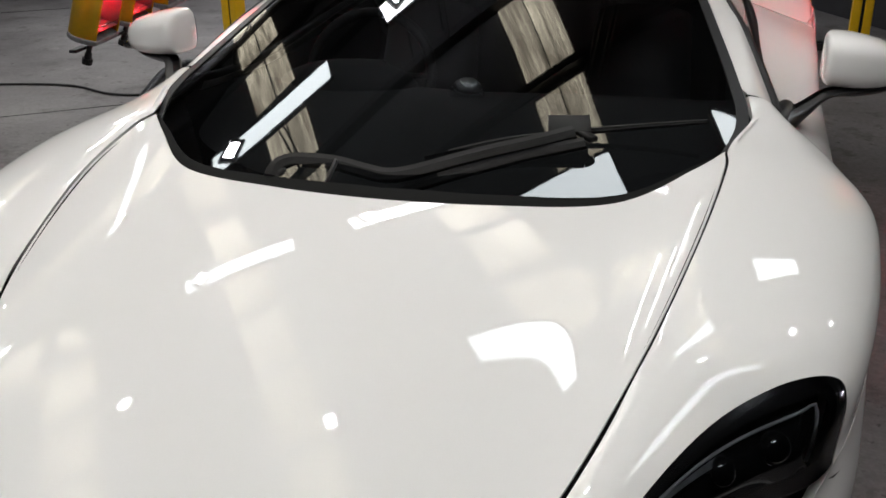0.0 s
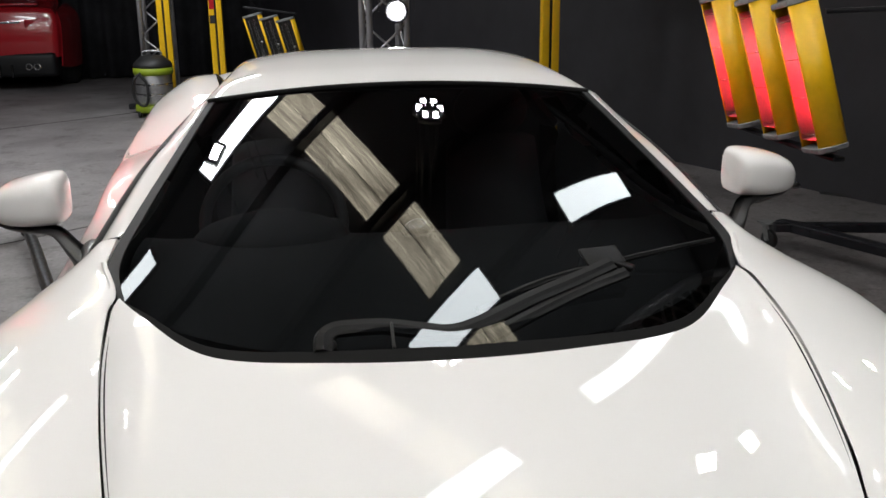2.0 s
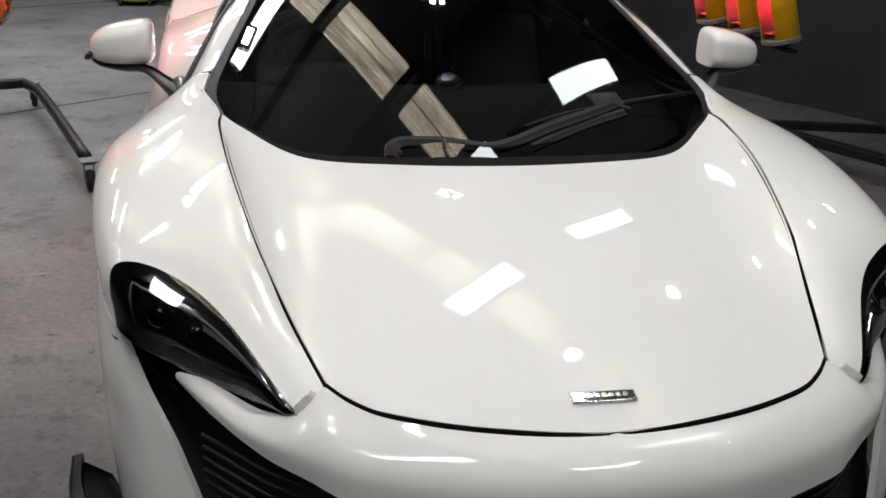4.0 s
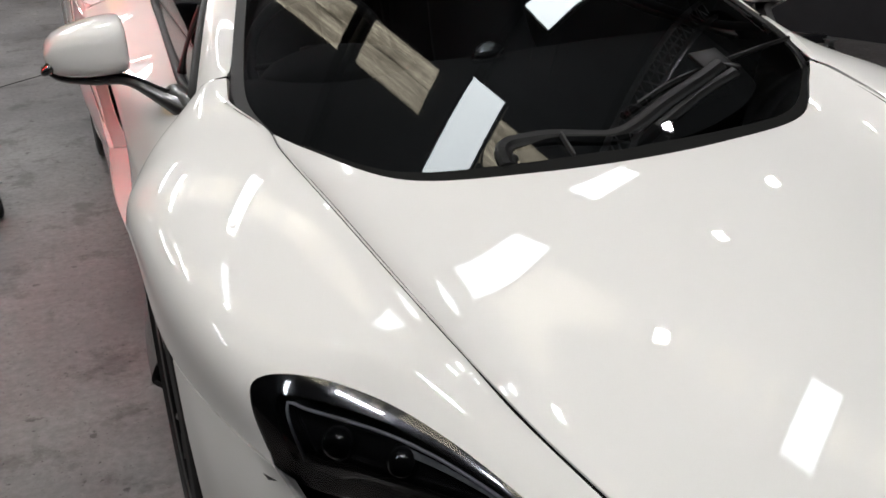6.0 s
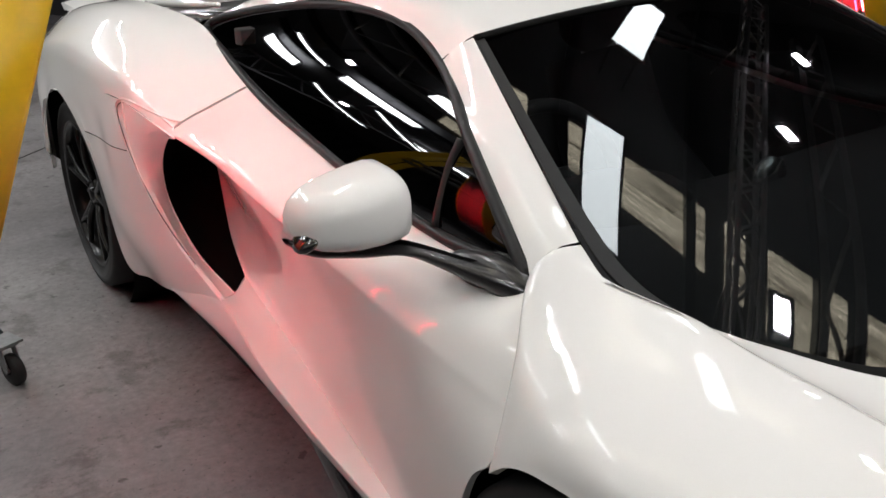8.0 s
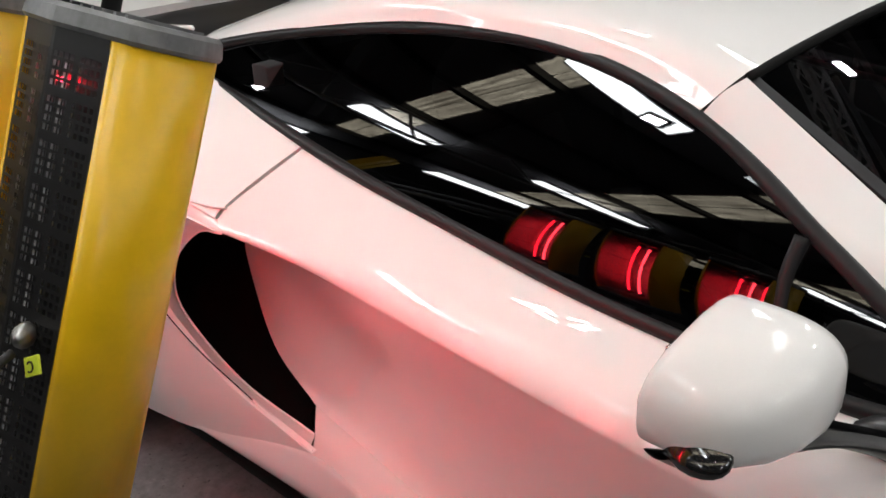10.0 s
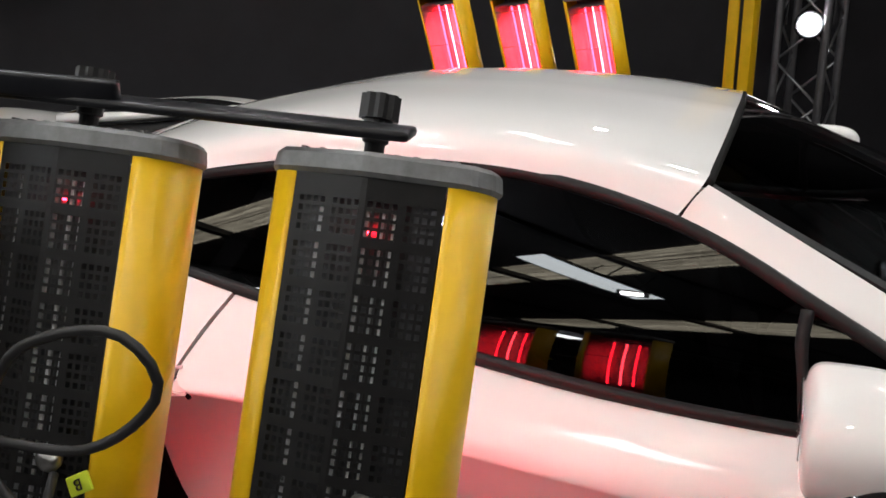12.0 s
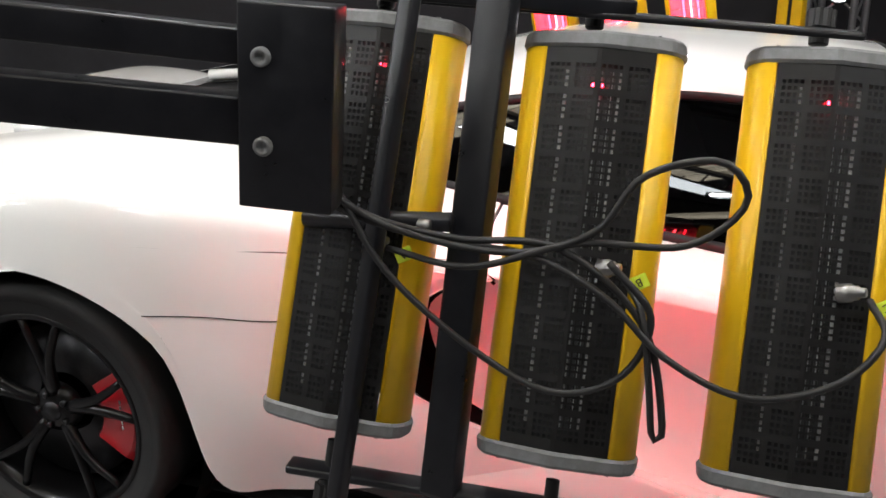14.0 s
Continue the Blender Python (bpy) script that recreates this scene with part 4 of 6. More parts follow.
# single wiper parked across the glass
arm = part("wiper", bar_bm([(-.246, -.168, .790), (-.244, -.140, .806), (-.225, -.118, .812), (-.190, -.112, .813), (-.126, -.113, .812), (-.055, -.130, .806), (-.004, -.140, .804), (.05, -.127, .812), (.16, -.078, .838), (.28, -.028, .862), (.345, .002, .876)], .034, .020, 70), WIPER, car, "large black single wiper with cranked arm", smooth=False)
part("link_arm", bar_bm([(-.222, -.168, .782), (-.124, -.172, .783), (-.02, -.185, .780), (.03, -.172, .786), (.12, -.125, .808), (.25, -.062, .838), (.37, -.020, .862)], .027, .016, 60), WIPER, arm, "second parallel wiper link", smooth=False)
part("arm_joint", beam_bm((-.117, -.130, .823), (-.117, -.186, .796), .005, .012, bevel=.001), CABLE, arm, "dark joint across the arm")
part("blade", bar_bm([(.055, -.078, .822), (.20, -.018, .852), (.34, .020, .870), (.47, .055, .882), (.600, .085, .892)], .014, .016, 40, .55), WIPER, arm, "thin rubber wiper blade", smooth=False)
bmm = box_bm((.085, .055, .008), bevel=.003)
bmesh.ops.transform(bmm, matrix=pose(.332, .022, .886, 24, 0, 12), verts=bmm.verts)
part("head_bracket", bmm, WIPER, arm, "flat black bracket at the wiper head")
part("head_link", beam_bm((.31, .05, .884), (.388, -.014, .868), .022, .012), WIPER, arm)
bmm = lathe_bm([(-.012, .0), (-.012, .018), (.010, .016), (.014, .008), (.014, 0)], 20, "z")
bmesh.ops.transform(bmm, matrix=pose(-.236, -.150, .790, 24), verts=bmm.verts)
part("pivot", bmm, WIPER, arm)

# wheels
def wheel(s, y, r, rim_r, width, face):
    tyre = part("wheel", lathe_bm([(-width, rim_r), (-width, r - .02), (-width + .02, r - .004), (-width * .5, r), (-.02, r - .004), (-.004, r - .016), (.002, r - .045), (0, (r + rim_r) / 2), (-.008, rim_r + .006), (-.014, rim_r)], 72), TYRE, car, "black wheel with low-profile tyre")
    tyre.matrix_local = Matrix.Translation((s * face, y, r)) @ Matrix.Diagonal((s, 1, 1, 1))
    part("rim", lathe_bm([(-.20, rim_r - .03), (-.05, rim_r - .018), (-.012, rim_r - .012), (-.006, rim_r + .004), (-.018, rim_r + .008)], 72), RIM, tyre, "gloss black rim")
    for k in range(5):
        for d in (-.13, .13):
            a = 2 * math.pi * k / 5 + .35
            b = a + d
            c = a + d * .35
            p0 = (-.045, .045 * math.cos(c), .045 * math.sin(c))
            p1 = (-.026, rim_r * .55 * math.cos(a + d * .7), rim_r * .55 * math.sin(a + d * .7))
            p2 = (-.022, (rim_r - .012) * math.cos(b + d * .55), (rim_r - .012) * math.sin(b + d * .55))
            part("spoke", tube_bm([p0, p1, p2], .0125, 6, count=10, taper=(1.25, .8)), RIM, tyre)
    part("hub", lathe_bm([(-.07, .062), (-.038, .058), (-.034, .040), (-.030, .030), (-.028, .0)], 30), RIM, tyre)
    part("hub_cap", lathe_bm([(-.030, .026), (-.024, .024), (-.022, 0)], 24), DISC, tyre, "small grey hub cap")
    for k in range(5):
        a = 2 * math.pi * k / 5
        part("wheel_bolt", lathe_bm([(-.04, .008), (-.026, .008), (-.024, .004), (-.024, 0)], 8), DISC, tyre).location = (0, .043 * math.cos(a), .043 * math.sin(a))
    part("brake_disc", lathe_bm([(-.11, .08), (-.11, rim_r - .055), (-.085, rim_r - .055), (-.085, .08)], 60), DISC, tyre, "grey brake disc")
    bmm = bmesh.new()
    g = []
    for k in range(13):
        a = math.radians(-34 + 68 * k / 12) + math.pi
        g.append([(-.135, math.cos(a), math.sin(a)), (-.060, math.cos(a), math.sin(a))])
    rows = []
    for k in range(13):
        (xa, c, sn), (xb, _, _) = g[k]
        rows.append([bmm.verts.new((x, rr * c, rr * sn)) for x, rr in ((xa, .115), (xa, rim_r - .025), (xb - .012, rim_r - .022), (xb, rim_r - .05), (xb, .125), (xb - .015, .115))])
    for a, b in zip(rows, rows[1:]):
        for i in range(6):
            bmm.faces.new((a[i], a[(i + 1) % 6], b[(i + 1) % 6], b[i]))
    bmm.faces.new(rows[0])
    bmm.faces.new(rows[-1][::-1])
    bmesh.ops.recalc_face_normals(bmm, faces=bmm.faces)
    cal = part("brake_caliper", bmm, CALIPER, tyre, "red brake caliper", smooth=False)
    bmm = bmesh.new()
    for k in range(6):
        box_bm((.001, .004, .010), (-.0595, -(rim_r - .085), -.035 + .014 * k), bevel=0, bm=bmm)
    part("caliper_marks", bmm, material("caliper_white", (.8, .8, .8), .4), cal, "row of small white marks")


for s in (-1, 1):
    wheel(s, 0.0, .334, .248, .22, .908)
    wheel(s, 2.67, .347, .262, .28, .930)

# cabin
CABIN = [
    [(0, .02, .70), (.35, .05, .71), (.62, .20, .74), (.70, .45, .76)],
    [(0, .25, .80), (.35, .27, .80), (.60, .33, .80), (.69, .50, .80)],
    [(0, .50, .815), (.35, .51, .82), (.58, .52, .82), (.68, .60, .81)],
    [(0, .60, .77), (.35, .60, .78), (.58, .60, .78), (.68, .66, .77)],
    [(0, .62, .55), (.35, .62, .56), (.58, .62, .56), (.68, .68, .55)],
]
g = loft(CABIN, 20, 30)
full = np.concatenate([(g * (-1, 1, 1))[:, :0:-1], g], axis=1)
dash = part("dashboard", skin_bm(full, (0, .4, 0), 0), INTERIOR, car, "dark charcoal dashboard shelf")
bmm = bmesh.new()
bmesh.ops.create_uvsphere(bmm, u_segments=28, v_segments=14, radius=1)
bmesh.ops.transform(bmm, matrix=pose(-.36, .56, .80) @ Matrix.Diagonal((.20, .13, .075, 1)), verts=bmm.verts)
part("binnacle", bmm, INTERIOR, dash, "domed instrument hood")
ring = [(-.36 + .185 * math.cos(a), .74 + .055 * math.sin(a), .80 + .165 * math.sin(a)) for a in [2 * math.pi * k / 16 for k in range(16)]]
steering = part("steering_wheel", tube_bm(ring, .016, 8, close=True, count=64), LEATHER, car, "black leather steering wheel")
part("wheel_boss", beam_bm((-.36, .70, .80), (-.36, .745, .80), .12, .09, bevel=.02), LEATHER, steering)
for a in (math.pi, 0, -math.pi / 2):
    part("wheel_spoke", beam_bm((-.36, .735, .80), (-.36 + .18 * math.cos(a), .74 + .05 * math.sin(a), .80 + .16 * math.sin(a)), .03, .012), LEATHER, steering)
for s in (-1, 1):
    seat = part("seat", tube_bm([(s * .36, 1.02, .36), (s * .36, 1.06, .42), (s * .36, 1.30, .62), (s * .36, 1.42, .88)], .20, 14, count=16, taper=(1, .78)), LEATHER, car, "black bucket seat")
    bmm = bmesh.new()
    bmesh.ops.create_uvsphere(bmm, u_segments=20, v_segments=12, radius=1)
    bmesh.ops.transform(bmm, matrix=pose(s * .36, 1.43, .99) @ Matrix.Diagonal((.13, .05, .10, 1)), verts=bmm.verts)
    part("headrest", bmm, LEATHER, seat, "black headrest")
for s in (-1, 1):
    card = [[(x - .026, y, z - .016) for x, y, z in BELT], [(x - .050, y, z - .12) for x, y, z in BELT], [(.66, y, .40) for x, y, z in BELT], [(.64, y, .22) for x, y, z in BELT]]
    part("door_card", skin_bm(loft(card, 20, 10), (0, 1.0, .5), 0, side=s), INTERIOR, car, "dark inner door lining")
part("cabin_floor", box_bm((1.40, 1.75, .03), (0, 1.05, .22), bevel=0), GAPBLACK, car)
part("bulkhead", beam_bm((-.62, 1.80, .62), (.62, 1.80, .62), .05, .80), INTERIOR, car, "dark cabin rear wall")
part("firewall", beam_bm((-.66, .10, .43), (.66, .10, .43), .05, .46), GAPBLACK, car)
part("dash_vent", lathe_bm([(0, 0), (0, .044), (.016, .044), (.026, .037), (.020, .031), (.006, .029), (.006, 0)], 28, "y"), CHROME, dash, "round silver-rimmed dash vent").location = (0.001, 0.458, 0.823)


# ---- roof lights ----
def lit_panel(a, b, c, d, z=ZL, name="roof_light_panel", mat=PANELLIT):
    """A long white lit panel under the roof, from its four corners in plan."""
    ob = thing(name, "long white glowing roof light panel", "ceiling light", "roof light panels", (a[0], a[1], z))
    bm = bmesh.new()
    bm.faces.new([bm.verts.new((p[0] - a[0], p[1] - a[1], 0)) for p in (a, b, c, d)])
    bmesh.ops.recalc_face_normals(bm, faces=bm.faces)
    if bm.faces[:][0].normal.z > 0:
        bmesh.ops.reverse_faces(bm, faces=bm.faces[:])
    part("diffuser", bm, mat, ob, smooth=False)
    bm = bmesh.new()
    pts = [Vector((p[0] - a[0], p[1] - a[1], .02)) for p in (a, b, c, d)]
    for k in range(4):
        beam_bm(pts[k], pts[(k + 1) % 4], .03, .03, bevel=0, bm=bm)
    part("frame", bm, STEEL, ob, smooth=False)
    for k in (0, 2):
        q = (pts[k] + pts[k + 1]) / 2
        part("hanger", tube_bm([tuple(q), (q.x, q.y, CEIL - z)], .006, 6), STEEL, ob)
    return ob


def flood(x, y, z, aim, w=.085, h=.064):
    """A flat square flood lamp on a stirrup."""
    ob = thing("flood_lamp", "small bright square flood lamp in a dark housing", "lamp", "flood lamps", (x, y, z))
    m = look((0, 0, 0), Vector(aim) - Vector((x, y, z)))
    bm = box_bm((w + .040, h + .040, .030), (0, 0, .019), bevel=.004)
    for k in range(5):
        box_bm((.004, h, .016), (w * (k - 2) / 5, 0, .040), bevel=0, bm=bm)
    bmesh.ops.transform(bm, matrix=m, verts=bm.verts)
    part("housing", bm, STEEL, ob, smooth=False)
    bm = box_bm((w, h, .002), (0, 0, .002), bevel=0)
    bmesh.ops.transform(bm, matrix=m, verts=bm.verts)
    part("lens", bm, LAMPGLASS, ob, "white lit lens", smooth=False)
    bm = bmesh.new()
    for sg in (-1, 1):
        beam_bm((sg * (w / 2 + .014), 0, .02), (sg * (w / 2 + .014), 0, .075), .012, .003, (0, 1, 0), 0, bm)
    beam_bm((-w / 2 - .014, 0, .075), (w / 2 + .014, 0, .075), .012, .003, bevel=0, bm=bm)
    bmesh.ops.transform(bm, matrix=m, verts=bm.verts)
    part("stirrup", bm, STEEL, ob, smooth=False)
    part("stem", tube_bm([tuple(m @ Vector((0, 0, .075))), (0, 0, CEIL - z)], .008, 8), STEEL, ob)
    return ob


def strip(x0, y0, x1, y1, w, z=ZL, mat=PANELLIT):
    d = Vector((x1 - x0, y1 - y0, 0)).normalized() * w / 2
    n = Vector((-d.y, d.x, 0))
    return lit_panel((x0 + n.x, y0 + n.y), (x1 + n.x, y1 + n.y), (x1 - n.x, y1 - n.y), (x0 - n.x, y0 - n.y), z, mat=mat)


for q in ((-4.95, 2.03, -4.2, 2.4, .18), (-3.68, 3.15, -2.93, 3.53, .18), (-2.48, 4.13, -1.73, 4.5, .31),
          (-1.43, -2.1, -.53, -1.65, .18), (.45, -2.25, 1.35, -1.8, .18), (-3.3, -1.13, -2.4, -.68, .18), (-2.93, 5.8, -2.03, 6.23, .36),
          (-4.5, 4.43, -3.68, 4.88, .31), (-1.95, 7.28, -1.13, 7.73, .36), (-4.8, 6.83, -3.98, 7.28, .31)):
    strip(*q)
# panels hung lower, side by side along the bay
lit_panel((.976, 1.465), (1.487, 1.768), (1.545, 1.648), (1.055, 1.332), 2.52, mat=HUNGPANEL)
lit_panel((.003, .771), (.477, 1.121), (.584, .985), (.118, .642), 2.64, mat=HUNGPANEL)
strip(.97, -.50, 1.43, -.20, .170, 2.6, HUNGPANEL)
strip(-2.06, 1.22, -1.42, 1.62, .14, 2.70, HUNGPANEL)
for q in ((-1.12, 1.88, -.55, 2.33, .15), (-2.5, 5.4, -3.9, 6.4, .050), (-2.2, 6.2, -3.7, 7.2, .045), (-.90, 5.75, -1.55, 5.40, .06)):
    strip(*q, 2.70)

# old translucent roof sheets lie in rows parallel to the side wall, between purlins
ROW, ALONG = Vector((.63, -.777, 0)), Vector((.785, .62, 0))
PITCH, FIRST = .716, Vector((-.172, 2.102, 0))


def skylight_row(across, spans, wide=.335):
    """One row of sheets, from start to end along the row."""
    for v0, v1 in spans:
        bm = bmesh.new()
        for sg in (-1, 1):
            box_bm((wide / 2 - .009, v1 - v0, .020), (sg * (wide / 4 + .003), 0, 0), bevel=0, bm=bm)
        sheet = mesh_ob("skylight", bm, SHEET, smooth=False)
        sheet.matrix_world = Matrix.Translation(FIRST + ALONG * across + Vector((0, 0, CEIL - .012)) + ROW * (v0 + v1) / 2) @ pose(0, 0, 0, 0, 0, math.degrees(math.atan2(ALONG.y, ALONG.x)))
        tagged(sheet, "weathered translucent roof sheet glowing dimly", "skylight", kind="structure")


def cells(first, last):
    return [(PITCH * i - .32, PITCH * i + .32) for i in range(first, last)]


skylight_row(0, cells(-5, 0) + [(-.32, .355), (.43, .855), (1.10, 1.885), (2.0, 2.11), (2.24, 2.67), (2.79, 3.4)])
skylight_row(-1.66, cells(-6, 7), .31)
skylight_row(-3.03, cells(-6, 6))
for i in range(-7, 9):
    c = FIRST + ROW * PITCH * (i + .5) + Vector((0, 0, CEIL - .05))
    tagged(mesh_ob("purlin", beam_bm(c - ALONG * 5.2, c + ALONG * 3.2, .055, .10), STEEL, smooth=False), "dark steel roof purlin", "beam", kind="structure")

# ring of six small lamps, and single floods
for k in range(6):
    a = 2 * math.pi * k / 6
    flood(.313 + .062 * math.cos(a), 1.912 + .044 * math.sin(a), 2.57, (.30 + .2 * math.cos(a), 1.2, 0), .030, .030)
for x, y, z in ((-1.03, 1.96, 2.66), (-1.95, 1.27, 2.66), (-1.33, 4.75, 2.66), (-2.68, 6.13, 2.66), (.22, -1.4, ZL), (-.68, .38, ZL), (-1.2, -.6, ZL), (1.95, -1.0, ZL), (-2.25, .5, ZL)):
    flood(x, y, z, (x * .6, y * .7 + .3, 0))
for x, y in ((2.35, 1.38), (1.50, .835), (.62, .17), (-.35, -.50), (-1.26, -1.15)):
    flood(x, y, 2.42, (x * .6, y * .7 + .3, 0))


def lattice(name, label, group, a, b, depth, across, r, step, hang=0.0, mat=GIRDER):
    """Steel lattice girder between two points at its upper chords; across > 0 gives it a square section."""
    a, b = Vector(a), Vector(b)
    ob = thing(name, label, "girder", group, tuple(a))
    d = (b - a)
    n = int(d.length / step)
    s = Vector((-d.y, d.x, 0)).normalized() * across / 2
    sides = (-1, 1) if across else (0,)
    for sg in sides:
        for z in (0, -depth):
            p = s * sg + Vector((0, 0, z))
            part("chord", tube_bm([tuple(p), tuple(p + d)], r, 8), mat, ob, "girder chord")
        for i in range(n):
            p, q = s * sg + d * (i / n), s * sg + d * ((i + 1) / n)
            part("lacing_bar", tube_bm([tuple(p + Vector((0, 0, -depth if i % 2 else 0))), tuple(q + Vector((0, 0, 0 if i % 2 else -depth)))], r * .5, 5), mat, ob)
    if across:
        for i in range(n):
            for z in (0, -depth):
                part("lacing_bar", tube_bm([tuple(s * (1 if i % 2 else -1) + d * (i / n) + Vector((0, 0, z))), tuple(s * (-1 if i % 2 else 1) + d * ((i + 1) / n) + Vector((0, 0, z)))], r * .5, 5), mat, ob)
    if hang:
        for f in (.12, .5, .88):
            part("drop_rod", tube_bm([tuple(d * f), tuple(d * f + Vector((0, 0, hang)))], .006, 6), mat, ob)
    return ob


lattice("lamp_truss", "slim bright aluminium lattice truss carrying flood lamps", "roof girders", (-1.42, -1.26, 2.60), (2.80, 2.02, 2.60), .11, .11, .014, .13, CEIL - 2.60, ALU)
for i in (-8.5, -3.5, 3.5, 8.5):
    c = FIRST + ROW * PITCH * i + Vector((0, 0, CEIL - .12))
    lattice("roof_truss", "dull grey steel lattice girder under the roof", "roof girders", c - ALONG * 5.2, c + ALONG * 3.0, .38, 0, .026, .42)

# ---- infrared drying lamps ----
def head_meshes():
    """The pieces of one lamp head, z along it, its open front to +x."""
    L, out = .50, []
    outer = spline([(-.058, .080), (-.050, .101), (-.030, .114), (.000, .116), (.030, .105), (.056, .086)], 14)
    inner = spline([(.055, .081), (.028, .098), (-.002, .109), (-.027, .107), (-.046, .094), (-.052, .078)], 10)
    prof = [tuple(q) for q in outer] + [tuple(q) for q in inner]
    for sg in (-1, 1):
        bm = bmesh.new()
        a = [bm.verts.new((x, sg * y, -L / 2)) for x, y in prof]
        b = [bm.verts.new((x, sg * y, L / 2)) for x, y in prof]
        for k in range(len(prof)):
            bm.faces.new((a[k], a[(k + 1) % len(prof)], b[(k + 1) % len(prof)], b[k]))
        bm.faces.new(a)
        bm.faces.new(b)
        bmesh.ops.recalc_face_normals(bm, faces=bm.faces)
        out.append(("side_shell", bm, YELLOW, "curved yellow side shell", True))
    # perforated back: bars and true holes
    ys, hole_y = [-.0785], []
    for gcount in range(4):
        ys.append(ys[-1] + .0060)
        hole_y.append(False)
        for k in range(4):
            ys += [ys[-1] + .0052, ys[-1] + .0080]
            hole_y += [True, False]
    ys.append(.0785)
    hole_y.append(False)
    zs, hole_z = [-L / 2, -L / 2 + .010], [False]
    while zs[-1] < L / 2 - .05:
        zs.append(zs[-1] + .0065)
        hole_z.append(False)
        for k in range(4):
            zs += [zs[-1] + .0052, zs[-1] + .0082]
            hole_z += [True, False]
    zs.append(L / 2)
    hole_z.append(False)
    bm = bmesh.new()
    vs = [[bm.verts.new((-.0585 - .013 * (1 - abs(y) / .0785), y, z)) for y in ys] for z in zs]
    for j in range(len(zs) - 1):
        for i in range(len(ys) - 1):
            if hole_y[i] and hole_z[j]:
                continue
            bm.faces.new((vs[j][i], vs[j + 1][i], vs[j + 1][i + 1], vs[j][i + 1]))
    bmesh.ops.recalc_face_normals(bm, faces=bm.faces)
    out.append(("back_grille", bm, GRILLE, "dark perforated steel back", False))
    # trough
    bm = bmesh.new()
    tp = [(.052, .080), (.010, .072), (-.030, .054), (-.042, .034), (-.034, .017), (-.042, 0), (-.034, -.017), (-.042, -.034), (-.030, -.054), (.010, -.072), (.052, -.080)]
    a = [bm.verts.new((x, y, -L / 2 + .03)) for x, y in tp]
    b = [bm.verts.new((x, y, L / 2 - .03)) for x, y in tp]
    for k in range(len(tp) - 1):
        bm.faces.new((a[k], a[k + 1], b[k + 1], b[k]))
    bm.faces.new(a)
    bm.faces.new(b[::-1])
    out.append(("reflector", bm, REFLECTOR, "polished reflector trough", True))
    for sg in (-1, 1):
        bm = bmesh.new()
        cap = [(-.063, .078), (-.078, 0), (-.063, -.078), (-.054, -.105), (-.032, -.120), (.000, -.122), (.030, -.111), (.061, -.090), (.063, 0), (.061, .090), (.030, .111), (.000, .122), (-.032, .120), (-.054, .105)]
        z0, z1 = sg * (L / 2 - .002), sg * (L / 2 + .019)
        a = [bm.verts.new((x, y, z0)) for x, y in cap]
        b = [bm.verts.new((x * .96, y * .97, z1)) for x, y in cap]
        for k in range(len(cap)):
            bm.faces.new((a[k], a[(k + 1) % len(cap)], b[(k + 1) % len(cap)], b[k]))
        bm.faces.new(a)
        bm.faces.new(b)
        bmesh.ops.recalc_face_normals(bm, faces=bm.faces)
        bmesh.ops.bevel(bm, geom=bm.edges[:], offset=.004, segments=1, affect="EDGES")
        out.append(("end_cap", bm, ENDCAP, "grey ribbed end cap", False))
        for k in range(9):
            out.append(("rib", box_bm((.085, .005, .004), (-.006, -.080 + .020 * k, sg * (L / 2 + .0195)), bevel=0), ENDCAP, "", False))
    for k, y in enumerate((-.034, 0, .034)):
        out.append(("quartz_tube", tube_bm([(-.020, y, -L / 2 + .05), (-.020, y, L / 2 - .05)], .0034, 8), (GLOWTUBE, HOTTUBE, GLOWTUBE)[k], "glowing red quartz tube", True))
        for sg in (-1, 1):
            out.append(("tube_clip", box_bm((.018, .014, .022), (-.024, y, sg * (L / 2 - .042)), bevel=.003), CHROME, "", False))
    for k in range(4):
        z = -.20 + .133 * k
        out.append(("guard_wire", tube_bm([(.054, -.080, z), (.054, .080, z)], .0016, 5), CHROME, "thin guard wire", True))
    bm = box_bm((.004, .150, L - .02), (-.0490, 0, 0), bevel=0)
    out.append(("inner_liner", bm, LINER, "dull sheet-steel liner behind the holes", False))
    # bright strips added behind the holes to stand for broken glints of light
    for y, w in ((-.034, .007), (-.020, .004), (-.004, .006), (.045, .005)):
        out.append(("glint_strip", box_bm((.003, w, L - .06), (-.0535 - .013 * (1 - abs(y) / .0785), y, 0), bevel=0), GLINT, "bright strip added as glints behind the holes", False))
    # two tiny glowing blocks added in place of tube light leaking out
    for y in (-.006, .006):
        out.append(("leak_glow", box_bm((.002, .0045, .004), (-.058, y, L / 2 - .046), bevel=0), GLOWTUBE, "small glowing block added as red tube light leaking through the back", False))
    bm = lathe_bm([(-.098, 0), (-.098, .0055), (-.088, .0065), (-.087, .0090), (-.079, .0090), (-.078, .0115), (-.066, .0115), (-.060, .0115)], 12, "x")
    bmesh.ops.transform(bm, matrix=pose(-.066, -.036, -.02, 0, 6, 52) @ Matrix.Translation((.060, 0, 0)), verts=bm.verts)
    out.append(("cable_gland", bm, NICKEL, "nickel cable gland", True))
    made = []
    for name, bm, mat, label, smooth in out:
        bmesh.ops.scale(bm, vec=(.92, .85, 1), verts=bm.verts)
        me = bpy.data.meshes.new(name)
        bm.to_mesh(me)
        bm.free()
        me.polygons.foreach_set("use_smooth", [smooth] * len(me.polygons))
        me.materials.append(mat)
        made.append((name, me, label))
    return made


HEAD = head_meshes()


